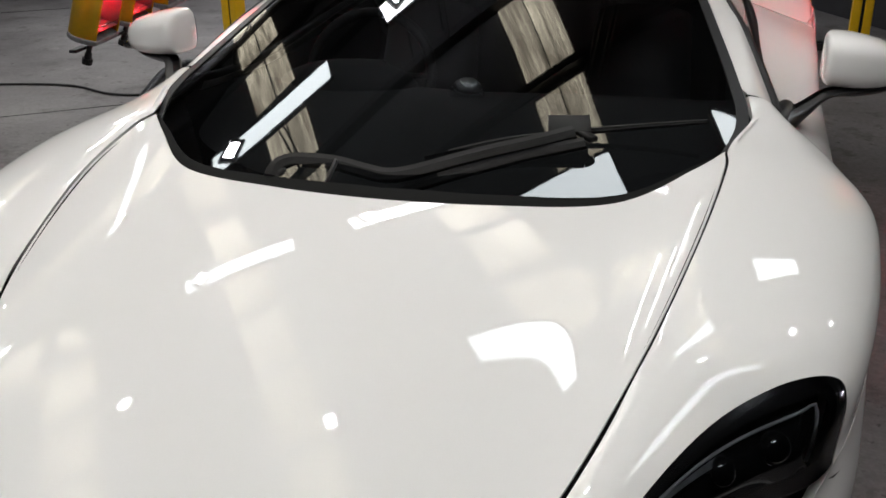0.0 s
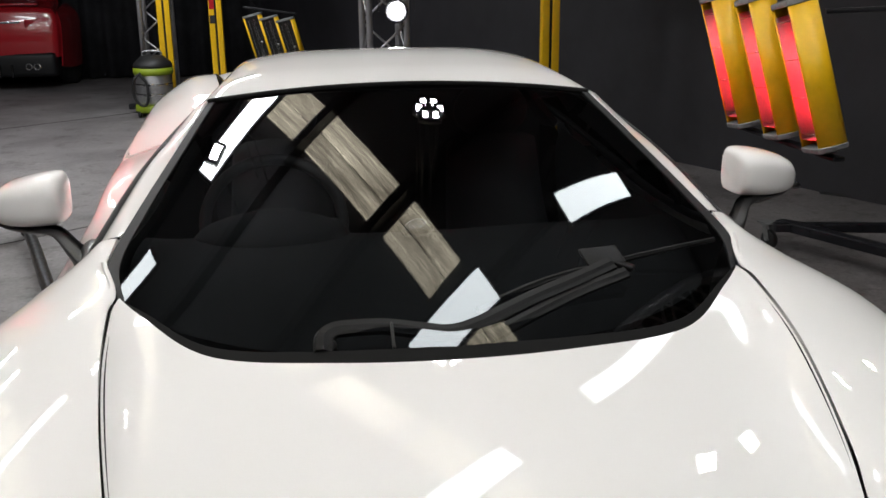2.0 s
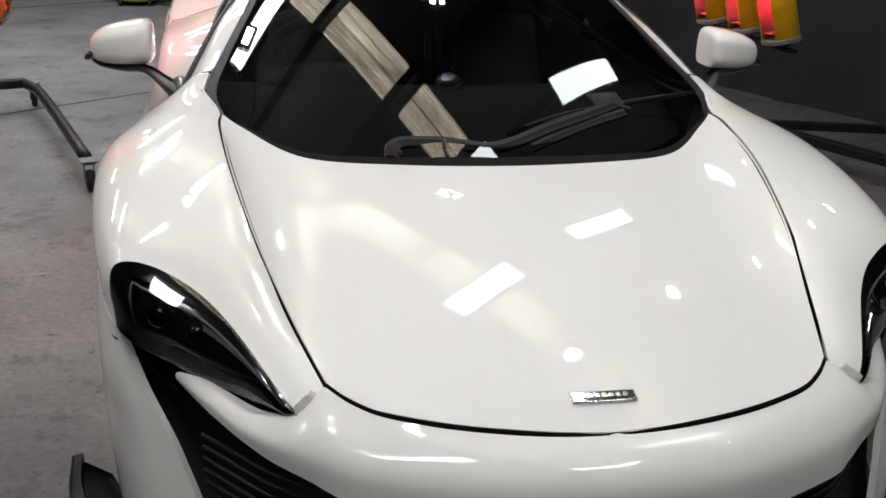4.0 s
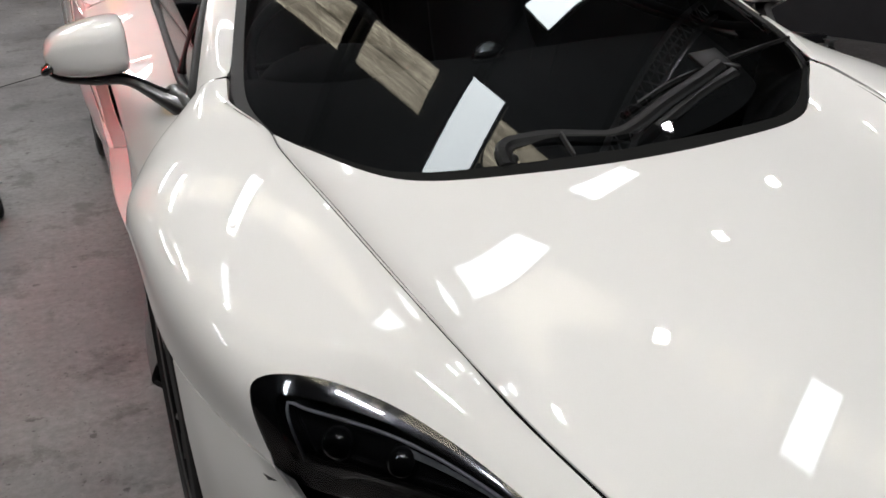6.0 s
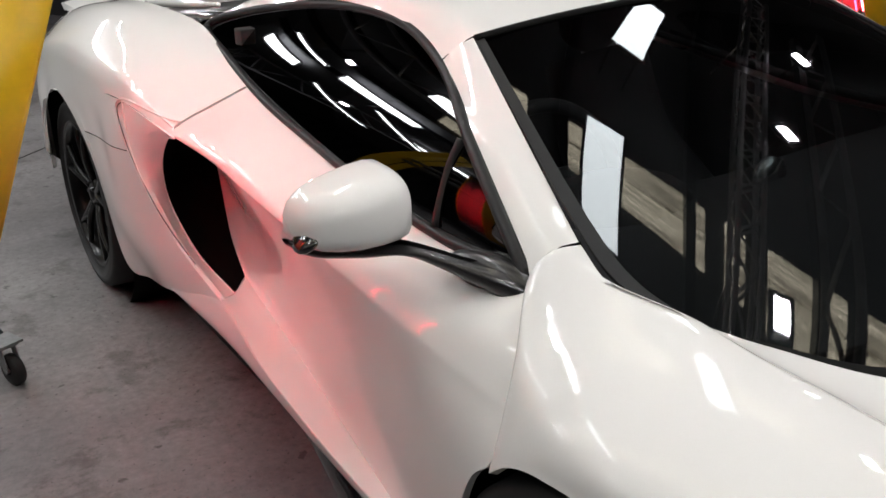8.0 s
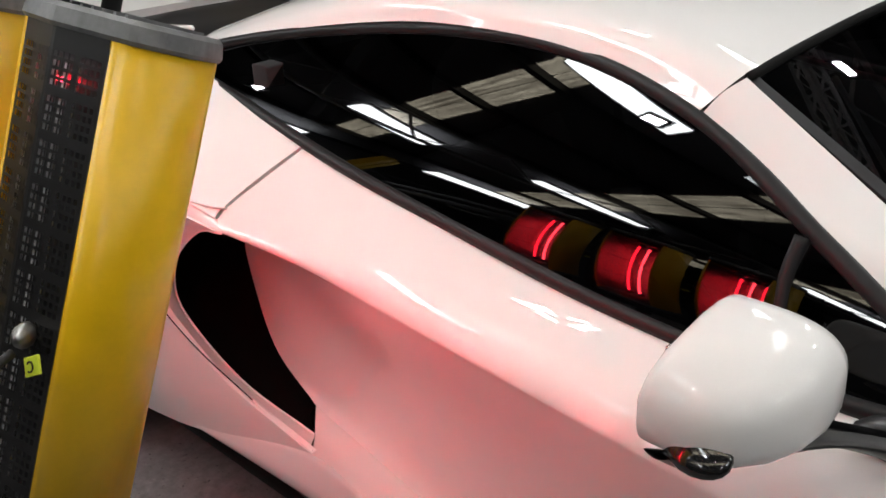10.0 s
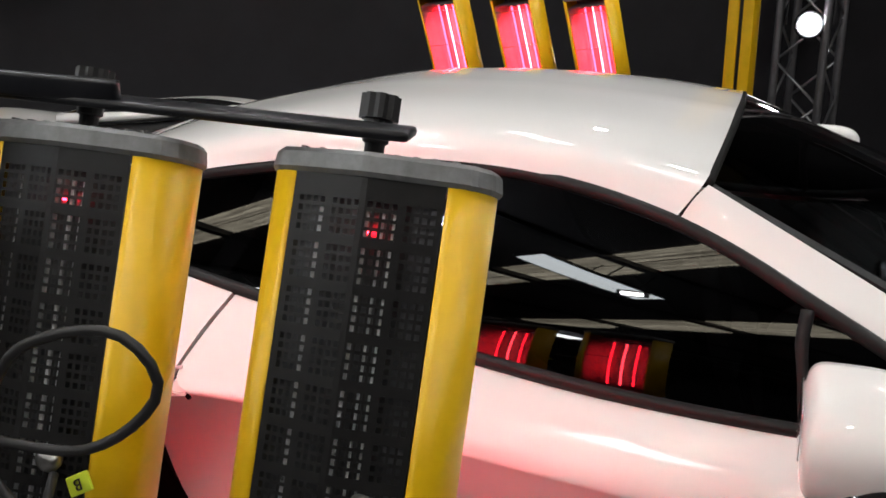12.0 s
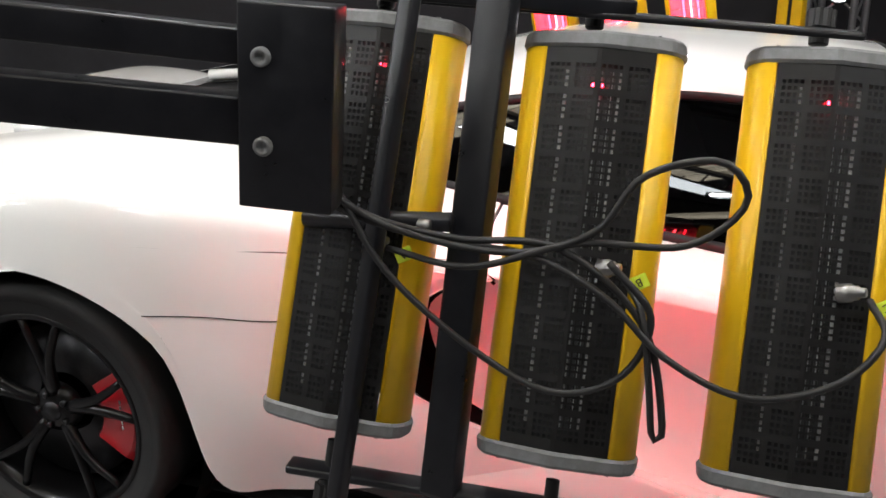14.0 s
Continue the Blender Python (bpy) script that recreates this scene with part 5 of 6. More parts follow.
def axes(top, bottom, face):
    """The pose of a lamp head from its two ends and the way it faces."""
    top, bottom = Vector(top), Vector(bottom)
    z = (top - bottom).normalized()
    y = z.cross(Vector(face)).normalized()
    x = y.cross(z)
    m = Matrix((x, y, z)).transposed().to_4x4()
    m.translation = (top + bottom) / 2
    return m


def lamp_head(parent, m, pieces=HEAD):
    """One lamp head under a stand: its case carries the rest."""
    first = None
    for name, me, label in pieces:
        if first is None:
            first = new("lamp_head", me)
            first.parent = parent
            first.matrix_local = m
            tagged(first, "yellow infrared lamp head with perforated back")
        else:
            ob = new(name, me)
            ob.parent = first
            if label:
                tagged(ob, label)
    return first


def knob(parent, at, m):
    """Black star knob on a threaded stud."""
    bm = bmesh.new()
    n = 24
    for z0, z1 in ((.030, .052),):
        a, b = [], []
        for k in range(n):
            r = .0180 if k % 3 else .0152
            c, s = r * math.cos(2 * math.pi * k / n), r * math.sin(2 * math.pi * k / n)
            a.append(bm.verts.new((c, s, z0)))
            b.append(bm.verts.new((c, s, z1)))
        for k in range(n):
            bm.faces.new((a[k], a[(k + 1) % n], b[(k + 1) % n], b[k]))
        bm.faces.new(a[::-1])
        bm.faces.new(b)
    lathe_bm([(-.03, .009), (.008, .009), (.010, .012), (.030, .013)], 16, "z", bm)
    lathe_bm([(.0525, .0), (.0525, .010), (.050, .012)], 16, "z", bm)
    bmesh.ops.recalc_face_normals(bm, faces=bm.faces)
    bmesh.ops.transform(bm, matrix=Matrix.Translation(at) @ m.to_3x3().to_4x4(), verts=bm.verts)
    return part("star_knob", bm, CABLE, parent, "black star knob", smooth=False)


def castor(parent, x, y, turn):
    hub = part("castor", lathe_bm([(-.016, .012), (-.016, .044), (-.010, .050), (.010, .050), (.016, .044), (.016, .012)], 28), TYRE, parent, "grey rubber castor")
    hub.matrix_local = pose(x, y, .05, 0, 0, turn)
    bm = bmesh.new()
    for sg in (-1, 1):
        beam_bm((sg * .022, 0, 0), (sg * .022, .02, .075), .030, .004, (1, 0, 0), .001, bm)
    box_bm((.056, .056, .006), (0, .02, .078), bevel=.001, bm=bm)
    box_bm((.075, .085, .008), (0, .02, .090), bevel=.001, bm=bm)
    tube_bm([(-.026, 0, 0), (.026, 0, 0)], .007, 10, bm=bm)
    part("castor_fork", bm, ENDCAP, hub, "dull grey steel castor fork", smooth=False)


def column(parent, x, y, h, turn=0.0):
    """Yellow upright made of two channels with a dark slot between."""
    for dx in (-.038, .038):
        bm = box_bm((.056, .080, h - .10), (0, 0, (h + .10) / 2), bevel=.006)
        bmesh.ops.transform(bm, matrix=pose(x, y, 0, 0, 0, turn) @ Matrix.Translation((dx, 0, 0)), verts=bm.verts)
        part("upright", bm, YELLOW, parent, "tall yellow steel upright")
    bm = box_bm((.022, .060, h - .10), (0, 0, (h + .10) / 2), bevel=.002)
    bmesh.ops.transform(bm, matrix=pose(x, y, 0, 0, 0, turn), verts=bm.verts)
    part("slot", bm, STEEL, parent, "dark slot of the upright")


def text_tag(parent, letter, m):
    bm = box_bm((.022, .017, .003), bevel=.001)
    bmesh.ops.transform(bm, matrix=m, verts=bm.verts)
    tag = part("cable_tag", bm, TAG, parent, "yellow-green cable tag", smooth=False)
    cu = bpy.data.curves.new("tag_letter", "FONT")
    cu.body, cu.size, cu.align_x, cu.align_y, cu.extrude = letter, .014, "CENTER", "CENTER", .0004
    ob = new("tag_letter", cu)
    ob.data.materials.append(CABLE)
    ob.parent = tag
    ob.matrix_local = m @ Matrix.Translation((0, 0, .0022))


rig = thing("infrared_lamp_stand", "wheeled infrared drying stand with three yellow lamp heads", "lamp stand", "infrared stands", (-2.3, 3.55, 0))
BASE = Vector((-2.3, 3.55, 0))


def loc(p):
    return tuple(Vector(p) - BASE)


LEFT = [((-1.297, 1.015, 1.315), (-1.495, 1.028, .810)), ((-1.338, 1.288, 1.338), (-1.530, 1.302, .820)), ((-1.375, 1.560, 1.360), (-1.550, 1.595, .842))]
for k, (a, b) in enumerate(LEFT):
    m = axes(loc(a), loc(b), (1, .06 - .02 * k, 0))
    lamp_head(rig, m)
    knob(rig, m @ Vector((-.005, .018, .276)), m)
    knob(rig, m @ Vector((-.005, 0, -.325)), m @ pose(0, 0, 0, 180))
    text_tag(rig, "CBA"[k], m @ pose(-.080, -.080, -.030, 0, -90, 0) @ pose(0, 0, 0, 0, 0, 90 + 30))
part("top_bar", beam_bm(loc((-1.325, .985, 1.346)), loc((-1.410, 1.66, 1.396)), .036, .009), STEEL, rig, "black steel cross bar")
part("top_rail", beam_bm(loc((-1.365, 1.25, 1.376)), loc((-1.455, 1.66, 1.408)), .014, .022), STEEL, rig)
part("low_bar", beam_bm(loc((-1.540, .965, .768)), loc((-1.585, 1.655, .789)), .030, .012), STEEL, rig, "black steel lower bar")
part("mast", beam_bm(loc((-1.415, 1.412, 1.395)), loc((-1.580, 1.442, .780)), .046, .034), STEEL, rig, "black square mast between the heads")
part("mast", beam_bm(loc((-1.475, 1.503, 1.415)), loc((-1.635, 1.563, .785)), .022, .020), STEEL, rig)
clamp = part("clamp", tube_bm([loc((-1.53, 1.44, 1.134)), loc((-1.52, 1.64, 1.120))], .0125, 12), STEEL, rig, "round black clamp bar")
part("clamp_bolt", lathe_bm([(-.008, 0), (-.008, .008), (.006, .008), (.008, .005), (.008, 0)], 12, "y"), NICKEL, clamp, "bright clamp bolt").location = loc((-1.552, 1.468, 1.134))
bm = box_bm((.05, .108, .228), bevel=.003)
bmesh.ops.transform(bm, matrix=pose(*loc((-1.635, 1.592, 1.287)), 4, 0, 8), verts=bm.verts)
gearbox = part("pivot_box", bm, STEEL, rig, "matt black steel pivot box")
for y, z in ((.026, .057), (.024, -.041)):
    bm = lathe_bm([(-.008, .011), (.004, .011), (.006, .009), (.006, .006), (.0, .005), (.0, 0)], 20, "x")
    bmesh.ops.transform(bm, matrix=pose(*loc((-1.635, 1.592, 1.287)), 4, 0, 8) @ Matrix.Translation((-.026, y, z)) @ pose(0, 0, 0, 0, 0, 180), verts=bm.verts)
    part("bolt", bm, ENDCAP, gearbox, "grey socket bolt")
part("arm", beam_bm(loc((-1.630, 1.64, 1.270)), loc((-2.30, 3.52, 1.50)), .045, .055), STEEL, rig, "long black box-section arm")
part("arm", beam_bm(loc((-1.630, 1.64, 1.352)), loc((-2.30, 3.52, 1.60)), .038, .040), STEEL, rig)
part("handle", tube_bm([loc((-1.70, 1.98, 1.262)), loc((-1.72, 1.99, 1.240)), loc((-1.80, 2.2, 1.265)), loc((-1.83, 2.27, 1.295))], .013, 10), CABLE, rig, "black rubber pull handle")
column(rig, 0, 0, 2.2, -20)
part("leg", beam_bm(loc((-2.62, 3.45, .155)), loc((-1.95, 3.72, .155)), .07, .05), STEEL, rig, "black steel base leg")
part("leg", tube_bm([loc((-1.96, 3.71, .155)), loc((-1.80, 3.40, .15)), loc((-1.36, 2.15, .135))], .030, 8), STEEL, rig)
part("leg", tube_bm([loc((-2.61, 3.45, .155)), loc((-2.62, 3.20, .15)), loc((-2.22, 2.15, .135))], .030, 8), STEEL, rig)
for x, y, a in ((-1.335, 2.07, 20), (-2.20, 2.10, -15), (-2.66, 3.50, 60), (-1.93, 3.78, 10)):
    castor(rig, *loc((x, y, 0))[:2], a)
# cables between the heads
GL = [axes(loc(a), loc(b), (1, .06 - .02 * k, 0)) @ Vector((-.088, -.060, -.025)) for k, (a, b) in enumerate(LEFT)]


def cab(points, r=.0043):
    part("cable", tube_bm([loc(p) if not isinstance(p, Vector) else tuple(p) for p in points], r, 8, count=70), CABLE, rig, "black rubber cable")


cab([tuple(Vector(GL[0]) + BASE), (-1.55, .945, 1.05), (-1.58, .99, 1.005), (-1.60, 1.08, .985), (-1.60, 1.17, 1.02), (-1.59, 1.24, 1.08), (-1.57, 1.33, 1.115), (-1.56, 1.45, 1.12), (-1.60, 1.55, 1.16), (-1.62, 1.58, 1.20)])
cab([tuple(Vector(GL[1]) + BASE), (-1.58, 1.20, 1.06), (-1.605, 1.185, .98), (-1.61, 1.178, .925), (-1.605, 1.168, .94), (-1.58, 1.20, 1.05), (-1.565, 1.30, 1.125), (-1.57, 1.42, 1.128), (-1.585, 1.52, 1.15), (-1.62, 1.58, 1.20)])
cab([tuple(Vector(GL[2]) + BASE), (-1.585, 1.40, 1.10), (-1.57, 1.28, 1.135), (-1.56, 1.16, 1.14), (-1.545, 1.10, 1.19), (-1.55, 1.13, 1.235), (-1.56, 1.21, 1.215), (-1.57, 1.26, 1.15), (-1.575, 1.36, 1.118), (-1.585, 1.50, 1.14), (-1.62, 1.58, 1.20)])
cab([(-1.60, 1.56, 1.19), (-1.60, 1.50, 1.09), (-1.59, 1.40, 1.00), (-1.59, 1.30, .955), (-1.59, 1.22, .985), (-1.585, 1.19, 1.06), (-1.58, 1.24, 1.12)])

rig2 = thing("infrared_lamp_stand", "wheeled infrared stand with three glowing red lamp heads", "lamp stand", "infrared stands", (2.9, .93, 0))
BASE2 = Vector((2.9, .93, 0))


def loc2(p):
    return tuple(Vector(p) - BASE2)


RIGHT = [((1.418, 1.395, 1.325), (1.535, 1.315, .850)), ((1.405, 1.667, 1.325), (1.520, 1.590, .855)), ((1.382, 1.945, 1.322), (1.500, 1.880, .857))]
for k, (a, b) in enumerate(RIGHT):
    m = axes(loc2(a), loc2(b), (-1, .12, 0))
    lamp_head(rig2, m)
    knob(rig2, m @ Vector((-.005, 0, .325)), m)
part("top_bar", beam_bm(loc2((1.45, 1.30, 1.372)), loc2((1.41, 1.97, 1.370)), .050, .016), STEEL, rig2, "black steel cross bar")
part("low_bar", beam_bm(loc2((1.56, 1.25, .805)), loc2((1.52, 1.95, .812)), .045, .016), STEEL, rig2)
part("mast", beam_bm(loc2((1.50, 1.50, 1.372)), loc2((1.60, 1.37, .805)), .04, .03), STEEL, rig2)
part("pivot_box", beam_bm(loc2((1.50, 1.40, 1.40)), loc2((1.60, 1.40, 1.40)), .08, .07), STEEL, rig2, "black steel pivot box")
part("arm", beam_bm(loc2((1.55, 1.42, 1.385)), loc2((2.86, .95, 1.50)), .032, .040), STEEL, rig2, "long black box-section arm")
part("arm", beam_bm(loc2((1.55, 1.42, 1.30)), loc2((2.86, .95, 1.36)), .018, .018), STEEL, rig2)
column(rig2, 0, 0, 2.2, 70)
part("leg", beam_bm(loc2((2.86, .70, .155)), loc2((2.86, 1.20, .155)), .07, .05), STEEL, rig2, "black steel base leg")
part("leg", beam_bm(loc2((2.90, 1.18, .15)), loc2((2.18, 2.80, .14)), .07, .05), STEEL, rig2)
part("leg", beam_bm(loc2((2.86, .72, .15)), loc2((2.05, .55, .14)), .07, .05), STEEL, rig2)
part("leg", beam_bm(loc2((3.05, 2.55, .14)), loc2((2.12, 2.74, .14)), .06, .045), STEEL, rig2)
for x, y, a in ((2.14, 2.82, 20), (2.02, .54, -60), (2.92, .66, 30), (3.06, 2.50, 0)):
    castor(rig2, *loc2((x, y, 0))[:2], a)

# ---- the back of the workshop ----
def truss(x, y, h, w=.29, turn=0.0, label="tall grey aluminium lattice truss with a lamp"):
    ob = thing("lighting_truss", label, "truss", "lighting trusses", (x, y, 0))
    c = [(w * .5 * a, w * .5 * b) for a, b in ((-1, -1), (1, -1), (1, 1), (-1, 1))]
    m = pose(0, 0, 0, 0, 0, turn)
    for px, py in c:
        bm = tube_bm([(px, py, 0.01), (px, py, h)], .025, 12)
        bmesh.ops.transform(bm, matrix=m, verts=bm.verts)
        part("chord", bm, ALU, ob, "round aluminium tube")
    for k in range(4):
        a, b = c[k], c[(k + 1) % 4]
        for i in range(int(h / .26)):
            p, q = (a, b) if i % 2 else (b, a)
            bm = tube_bm([(*p, .02 + i * .26), (*q, .02 + (i + 1) * .26)], .009, 6)
            bmesh.ops.transform(bm, matrix=m, verts=bm.verts)
            part("lacing_bar", bm, ALU, ob)
    bm = box_bm((w + .2, w + .2, .012), (0, 0, .006), bevel=.002)
    part("foot_plate", bm, STEEL, ob)
    return ob


truss(.33, 5.75, 3.2, turn=8)
truss(-1.85, 8.9, 3.2, label="tall grey aluminium lattice truss by the curtain")
truss(4.35, .60, 3.2, turn=70)


def spotlight(x, y, z, aim):
    ob = thing("stage_spotlight", "bright white spotlight clamped to a truss", "spotlight", "spotlights", (x, y, z))
    m = look((0, 0, 0), Vector(aim) - Vector((x, y, z)))
    for prof, mat, name, label in (([(.24, 0), (.24, .05), (.20, .075), (.02, .085), (.0, .088), (.0, .074), (.012, .072), (.012, .050)], STEEL, "housing", "black lamp body"),
                                   ([(.008, 0), (.008, .058)], LAMPGLASS, "lens", "glowing white lens")):
        bm = lathe_bm(prof, 28, "z")
        bmesh.ops.transform(bm, matrix=m, verts=bm.verts)
        part(name, bm, mat, ob, label)
    bm = bmesh.new()
    for sg in (-1, 1):
        beam_bm((sg * .135, 0, .08), (sg * .135, .20, .12), .035, .006, (1, 0, 0), .001, bm)
    beam_bm((-.135, .20, .12), (.135, .20, .12), .035, .006, (0, 0, 1), .001, bm)
    bmesh.ops.transform(bm, matrix=m, verts=bm.verts)
    part("yoke", bm, STEEL, ob, "black yoke bracket", smooth=False)
    return ob


spotlight(.40, 5.45, 1.155, (-.4, -2, 1.3))
spotlight(4.15, .61, 1.03, (-1.5, .8, 1.3))


def yellow_post(x, y, h, label, turn=0.0):
    ob = thing("yellow_post", label, "post", "yellow posts", (x, y, 0))
    column(ob, 0, 0, h, turn)
    part("base", box_bm((.9, .10, .06), (0, .05, .07), bevel=.01), STEEL, ob, "black steel base")
    return ob


p1 = yellow_post(-1.75, 8.75, 2.6, "tall yellow steel upright by the curtain")
p2 = yellow_post(-1.19, 8.45, 2.6, "tall yellow steel upright with warning stickers")
for z, h, mat in ((1.36, .13, TAG), (1.13, .12, REDPAINT), (.98, .10, CABLE)):
    part("sticker", box_bm((.050, .003, h * .8), (-.034, -.0395, z), bevel=0), mat, p2, "small warning sticker", smooth=False)
part("stay_wire", tube_bm([(.05, 0, 1.55), (.45, -.05, 1.05)], .004, 6), CABLE, p2)
# unlit trio hanging far back
rig3 = thing("infrared_lamp_trio", "three yellow infrared heads seen from behind, unlit", "lamp stand", "infrared stands", (-.6, 8.3, 0))
COLD = [(n, me, l) for n, me, l in HEAD if n not in ("quartz_tube", "guard_wire", "reflector")]
for k in range(3):
    a = (-.22 + .165 * k, -.05 * k, 1.04 - .022 * k)
    b = (-.08 + .165 * k, -.05 * k, .50 - .022 * k)
    lamp_head(rig3, axes(a, b, (.25, 1, .2)), COLD)
part("carrier", beam_bm((-.30, .05, 1.10), (.22, -.05, 1.03), .05, .02), STEEL, rig3)
part("pole", beam_bm((-.02, .16, .02), (-.02, .16, 1.10), .05, .05), STEEL, rig3)

# gantry with flat quartz heads on the dark side wall
rig4 = thing("quartz_lamp_gantry", "yellow gantry with flat quartz heater heads", "lamp stand", "infrared stands", (1.52, 5.25, 0))
column(rig4, 0, 0, 2.4, 0)
part("base", box_bm((.9, .10, .06), (0, .10, .07), bevel=.01), STEEL, rig4)
for x0, x1, y0, z0, z1 in ((-.05, .48, -.10, 1.315, 1.52), (.52, 1.12, -.55, 1.255, 1.46)):
    bm = bmesh.new()
    for za in (z0, z1):
        beam_bm((x0, y0, za), (x1, y0, za), .06, .022, bm=bm)
    for xa in (x0 + .01, x1 - .01):
        beam_bm((xa, y0, z0), (xa, y0, z1), .022, .06, (0, 1, 0), bm=bm)
    fr = part("heater_frame", bm, YELLOW, rig4, "yellow heater frame")
    part("reflector", box_bm((x1 - x0 - .03, .006, z1 - z0 - .02), ((x0 + x1) / 2, y0 + .02, (z0 + z1) / 2), bevel=0), STEEL, fr, "dark heater back", smooth=False)
    for k in range(3):
        z = z0 + (k + 1) * (z1 - z0) / 4
        part("quartz_tube", tube_bm([(x0 + .02, y0 - .012, z), (x1 - .02, y0 - .012, z)], .010, 8), DRUM, fr, "bright quartz bar")
    part("hanger", tube_bm([(x0 + (x1 - x0) * .6, y0 + .02, z1), (x0 + (x1 - x0) * .6, y0 + .05, 2.3)], .012, 6), STEEL, fr)
part("cross_arm", beam_bm((-.05, 0, 2.3), (1.15, -.52, 2.3), .05, .05), YELLOW, rig4)

# wet and dry vacuum
vac = thing("drum_vacuum", "lime and grey drum vacuum on castors with coiled hose", "vacuum", at=(-1.88, 8.55, 0))
part("drum", lathe_bm([(.12, .0), (.12, .17), (.16, .185), (.42, .185), (.44, .175), (.44, 0)], 36, "z"), DRUM, vac, "brushed metal drum")
part("base", lathe_bm([(.05, 0), (.05, .20), (.07, .215), (.12, .205), (.13, .17), (.13, 0)], 36, "z"), LIME, vac, "lime plastic base")
part("collar", lathe_bm([(.43, 0), (.43, .195), (.46, .205), (.50, .200), (.51, .17), (.51, 0)], 36, "z"), LIME, vac, "lime plastic collar")
part("motor_head", lathe_bm([(.50, 0), (.50, .195), (.53, .20), (.57, .17), (.62, .11), (.63, 0)], 36, "z"), CABLE, vac, "black motor head")
part("grip", tube_bm([(-.09, 0, .60), (-.08, 0, .66), (.08, 0, .66), (.09, 0, .60)], .012, 8), DRUM, vac, "grey carrying grip")
for k in range(4):
    a = math.pi / 4 + k * math.pi / 2
    part("castor", lathe_bm([(-.012, .01), (-.012, .032), (.012, .032), (.012, .01)], 20), TYRE, vac).location = (.21 * math.cos(a), .21 * math.sin(a), .032)
part("hose", tube_bm([(-.10, -.19, .46), (-.16, -.22, .40), (-.18, -.22, .25), (-.12, -.22, .14), (-.05, -.22, .16), (-.04, -.22, .34), (-.10, -.21, .44)], .014, 8, close=False), CABLE, vac, "black coiled hose")
for z in (.22, .32):
    part("band", lathe_bm([(z, .187), (z + .012, .190), (z + .024, .187)], 36, "z"), CHROME, vac)

# red car far back
red = thing("red_car", "red saloon parked by the black curtain", "car", at=(-4.3, 11.2, 0))
g = loft([[(-.88, 0, .42), (-.75, -.10, .42), (0, -.14, .42), (.75, -.10, .42), (.88, 0, .42)],
          [(-.90, .02, .62), (-.77, -.12, .64), (0, -.17, .64), (.77, -.12, .64), (.90, .02, .62)],
          [(-.90, .04, .86), (-.76, -.08, .90), (0, -.12, .92), (.76, -.08, .90), (.90, .04, .86)],
          [(-.84, .15, .98), (-.72, .02, 1.03), (0, 0, 1.05), (.72, .02, 1.03), (.84, .15, .98)],
          [(-.74, .7, 1.06), (-.62, .62, 1.10), (0, .6, 1.12), (.62, .62, 1.10), (.74, .7, 1.06)],
          [(-.62, 1.1, 1.32), (-.5, 1.1, 1.38), (0, 1.1, 1.40), (.5, 1.1, 1.38), (.62, 1.1, 1.32)]], 30, 30)
part("body", skin_bm(g, (0, 1, .6), .02), REDPAINT, red, "red rear bodywork")
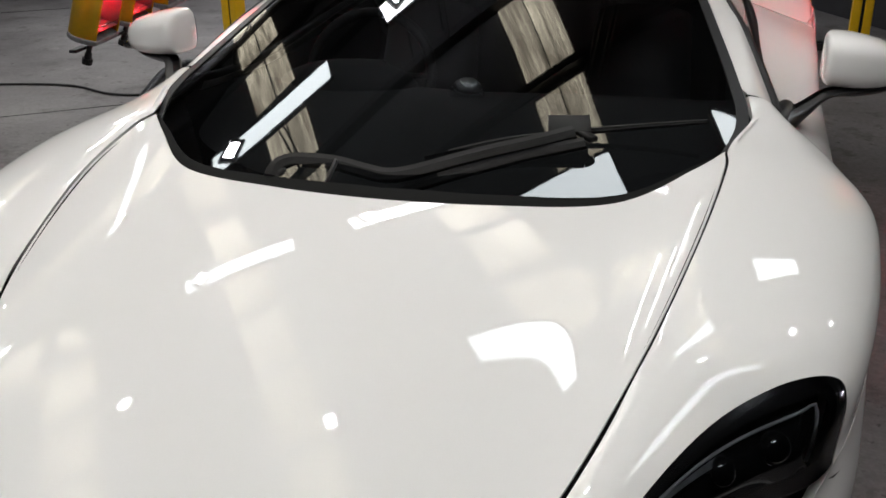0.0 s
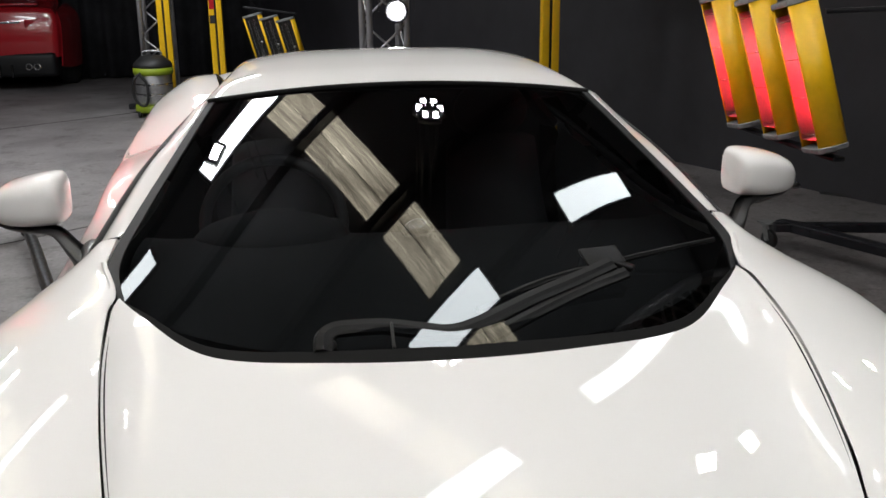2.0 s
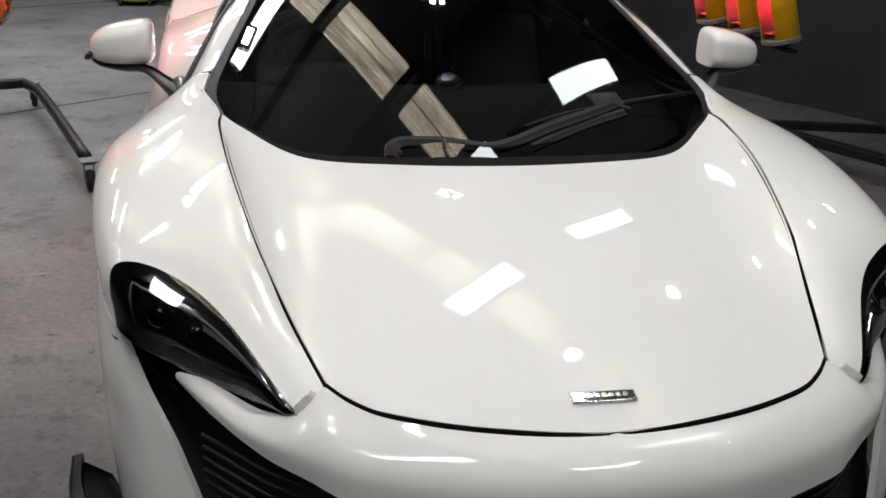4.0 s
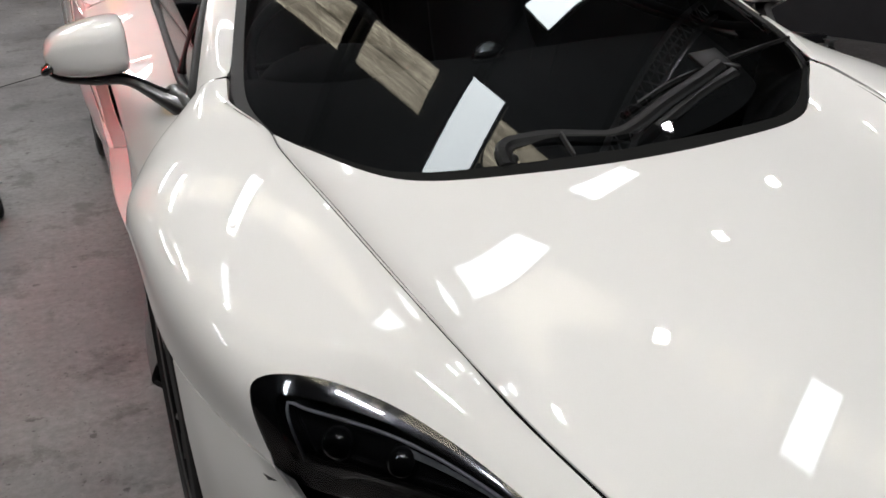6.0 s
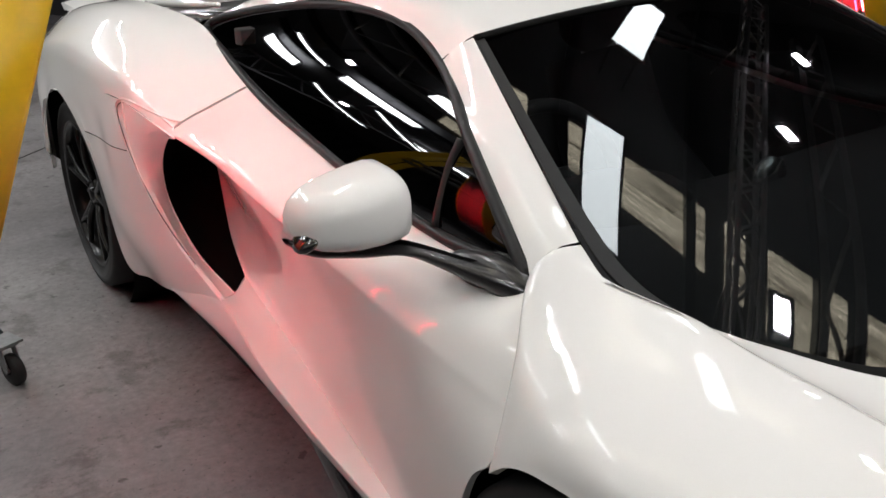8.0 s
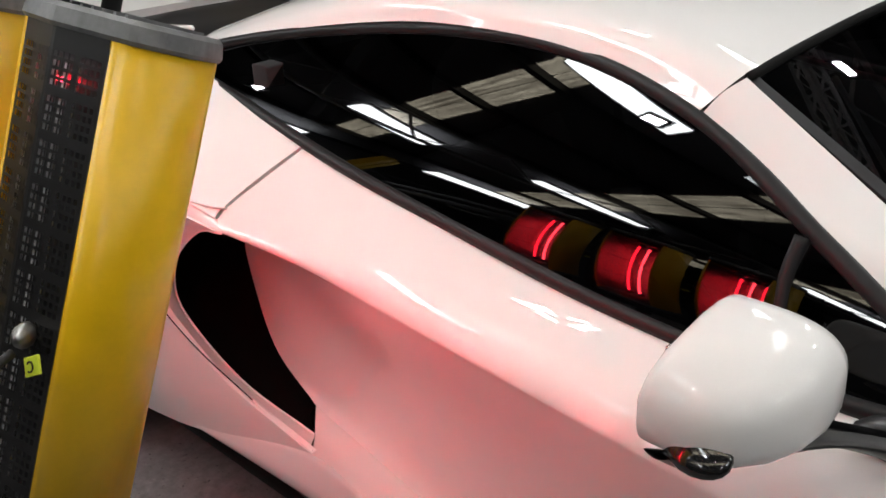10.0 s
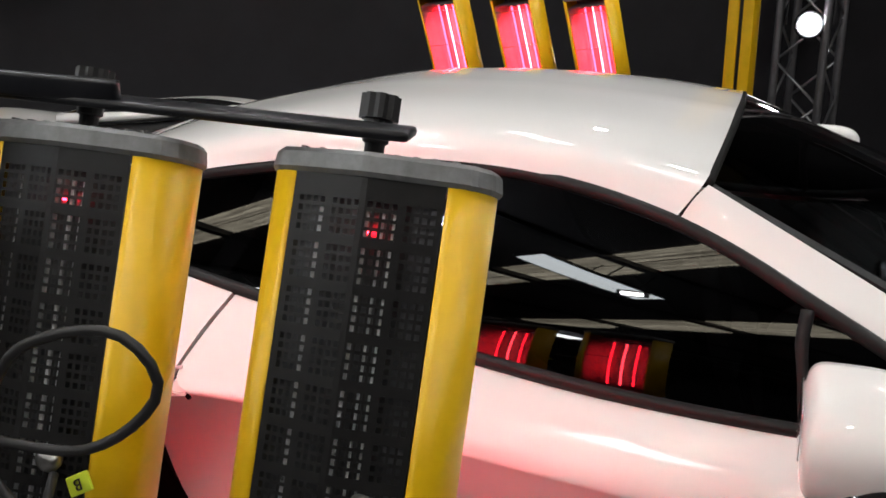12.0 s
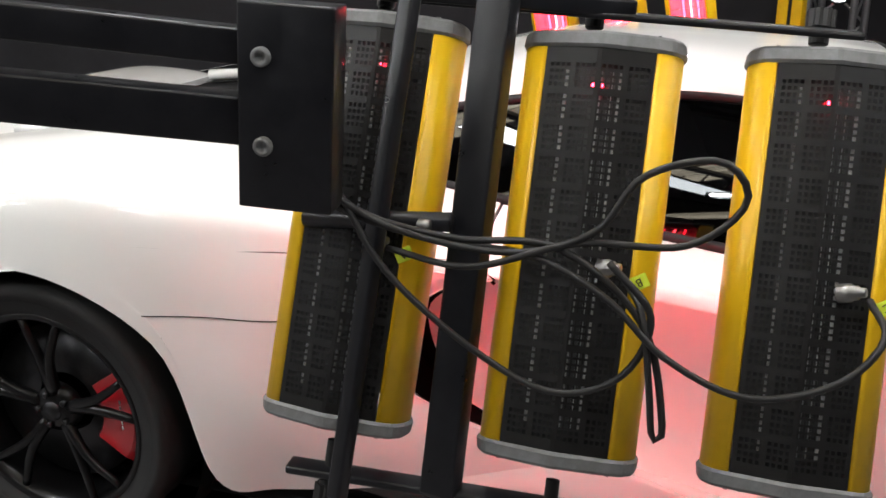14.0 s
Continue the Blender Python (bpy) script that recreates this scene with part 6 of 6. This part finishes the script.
for s in (-1, 1):
    g = loft([[(.88, 0, .30), (.90, .5, .24), (.90, 1.0, .24)], [(.90, .02, .62), (.92, .5, .62), (.92, 1.0, .62)], [(.90, .04, .86), (.91, .5, .88), (.91, 1.0, .90)], [(.84, .15, .98), (.80, .6, 1.04), (.78, 1.0, 1.05)]], 16, 12)
    part("side", skin_bm(g, (0, .5, .6), .01, side=s), REDPAINT, red)
    part("tail_light", beam_bm((s * .50, -.115, .84), (s * .83, -.03, .84), .05, .11, bevel=.015), material("tail_lens", (.35, .01, .015), .15, coat=.8), red, "red tail light")
    for d in (-.05, .05):
        part("exhaust", lathe_bm([(-.10, .038), (.0, .042), (.0, .032), (-.08, .030)], 20, "y"), CHROME, red, "round exhaust tip").matrix_local = pose(s * .55 + d, -.16, .31, 0, 0, 180)
    part("wheel", lathe_bm([(-.2, .1), (-.2, .31), (-.18, .33), (-.02, .33), (0, .30), (0, .1)], 36), TYRE, red).matrix_local = pose(s * .88, .75, .33, 0, 0, 0 if s > 0 else 180)
part("diffuser", box_bm((1.66, .26, .30), (0, -.02, .33), bevel=.05), TRIM, red, "black lower bumper")
for k in range(5):
    part("diffuser_fin", box_bm((.02, .10, .16), (-.30 + .15 * k, -.14, .26), bevel=.005), GLOSSBLACK, red)
part("lid_spoiler", box_bm((1.30, .09, .025), (0, .02, 1.075), bevel=.01), REDPAINT, red, "red lip on the boot lid")
part("rear_glass", beam_bm((0, .62, 1.13), (0, 1.06, 1.375), 1.02, .012, (0, 0, 1)), GLOSSBLACK, red, "dark rear window")
part("lamp_bar", box_bm((.90, .02, .025), (0, -.145, .86), bevel=.006), CHROME, red, "thin bright strip across the tail")
plate = part("number_plate", box_bm((.37, .01, .11), (0, -.178, .70), bevel=.003), TRIM, red, "dark plate with plain bars")
for k in range(5):
    part("plate_bar", box_bm((.035, .004, .06), (-.12 + .06 * k, -.184, .70), bevel=0), DRUM, plate, smooth=False)

# saw-cut joints in the concrete
for c in ((-1.3, 4.17), (-3.9, 7.4), (1.2, -.4)):
    a, b = Vector((*c, .0012)) - ALONG * 4.5, Vector((*c, .0012)) + ALONG * 3.2
    tagged(mesh_ob("floor_joint", beam_bm(a, b, .007, .002, bevel=0), GAPBLACK, smooth=False), "thin dark saw-cut joint in the concrete", "joint", kind="structure")

# cables lying on the floor
def floor_cable(points, label):
    tagged(mesh_ob("floor_cable", tube_bm([(x, y, .008) for x, y in points], .008, 8, count=80), CABLE), label, "cable")


floor_cable([(-4.6, 3.0), (-3.87, 3.25), (-3.4, 3.32), (-3.0, 3.18), (-2.72, 3.25), (-2.45, 3.55)], "black mains cable lying across the concrete")
floor_cable([(3.05, 3.95), (3.2, 3.8), (3.4, 3.62), (3.8, 3.5), (4.1, 3.2)], "black cable lying along the wall")
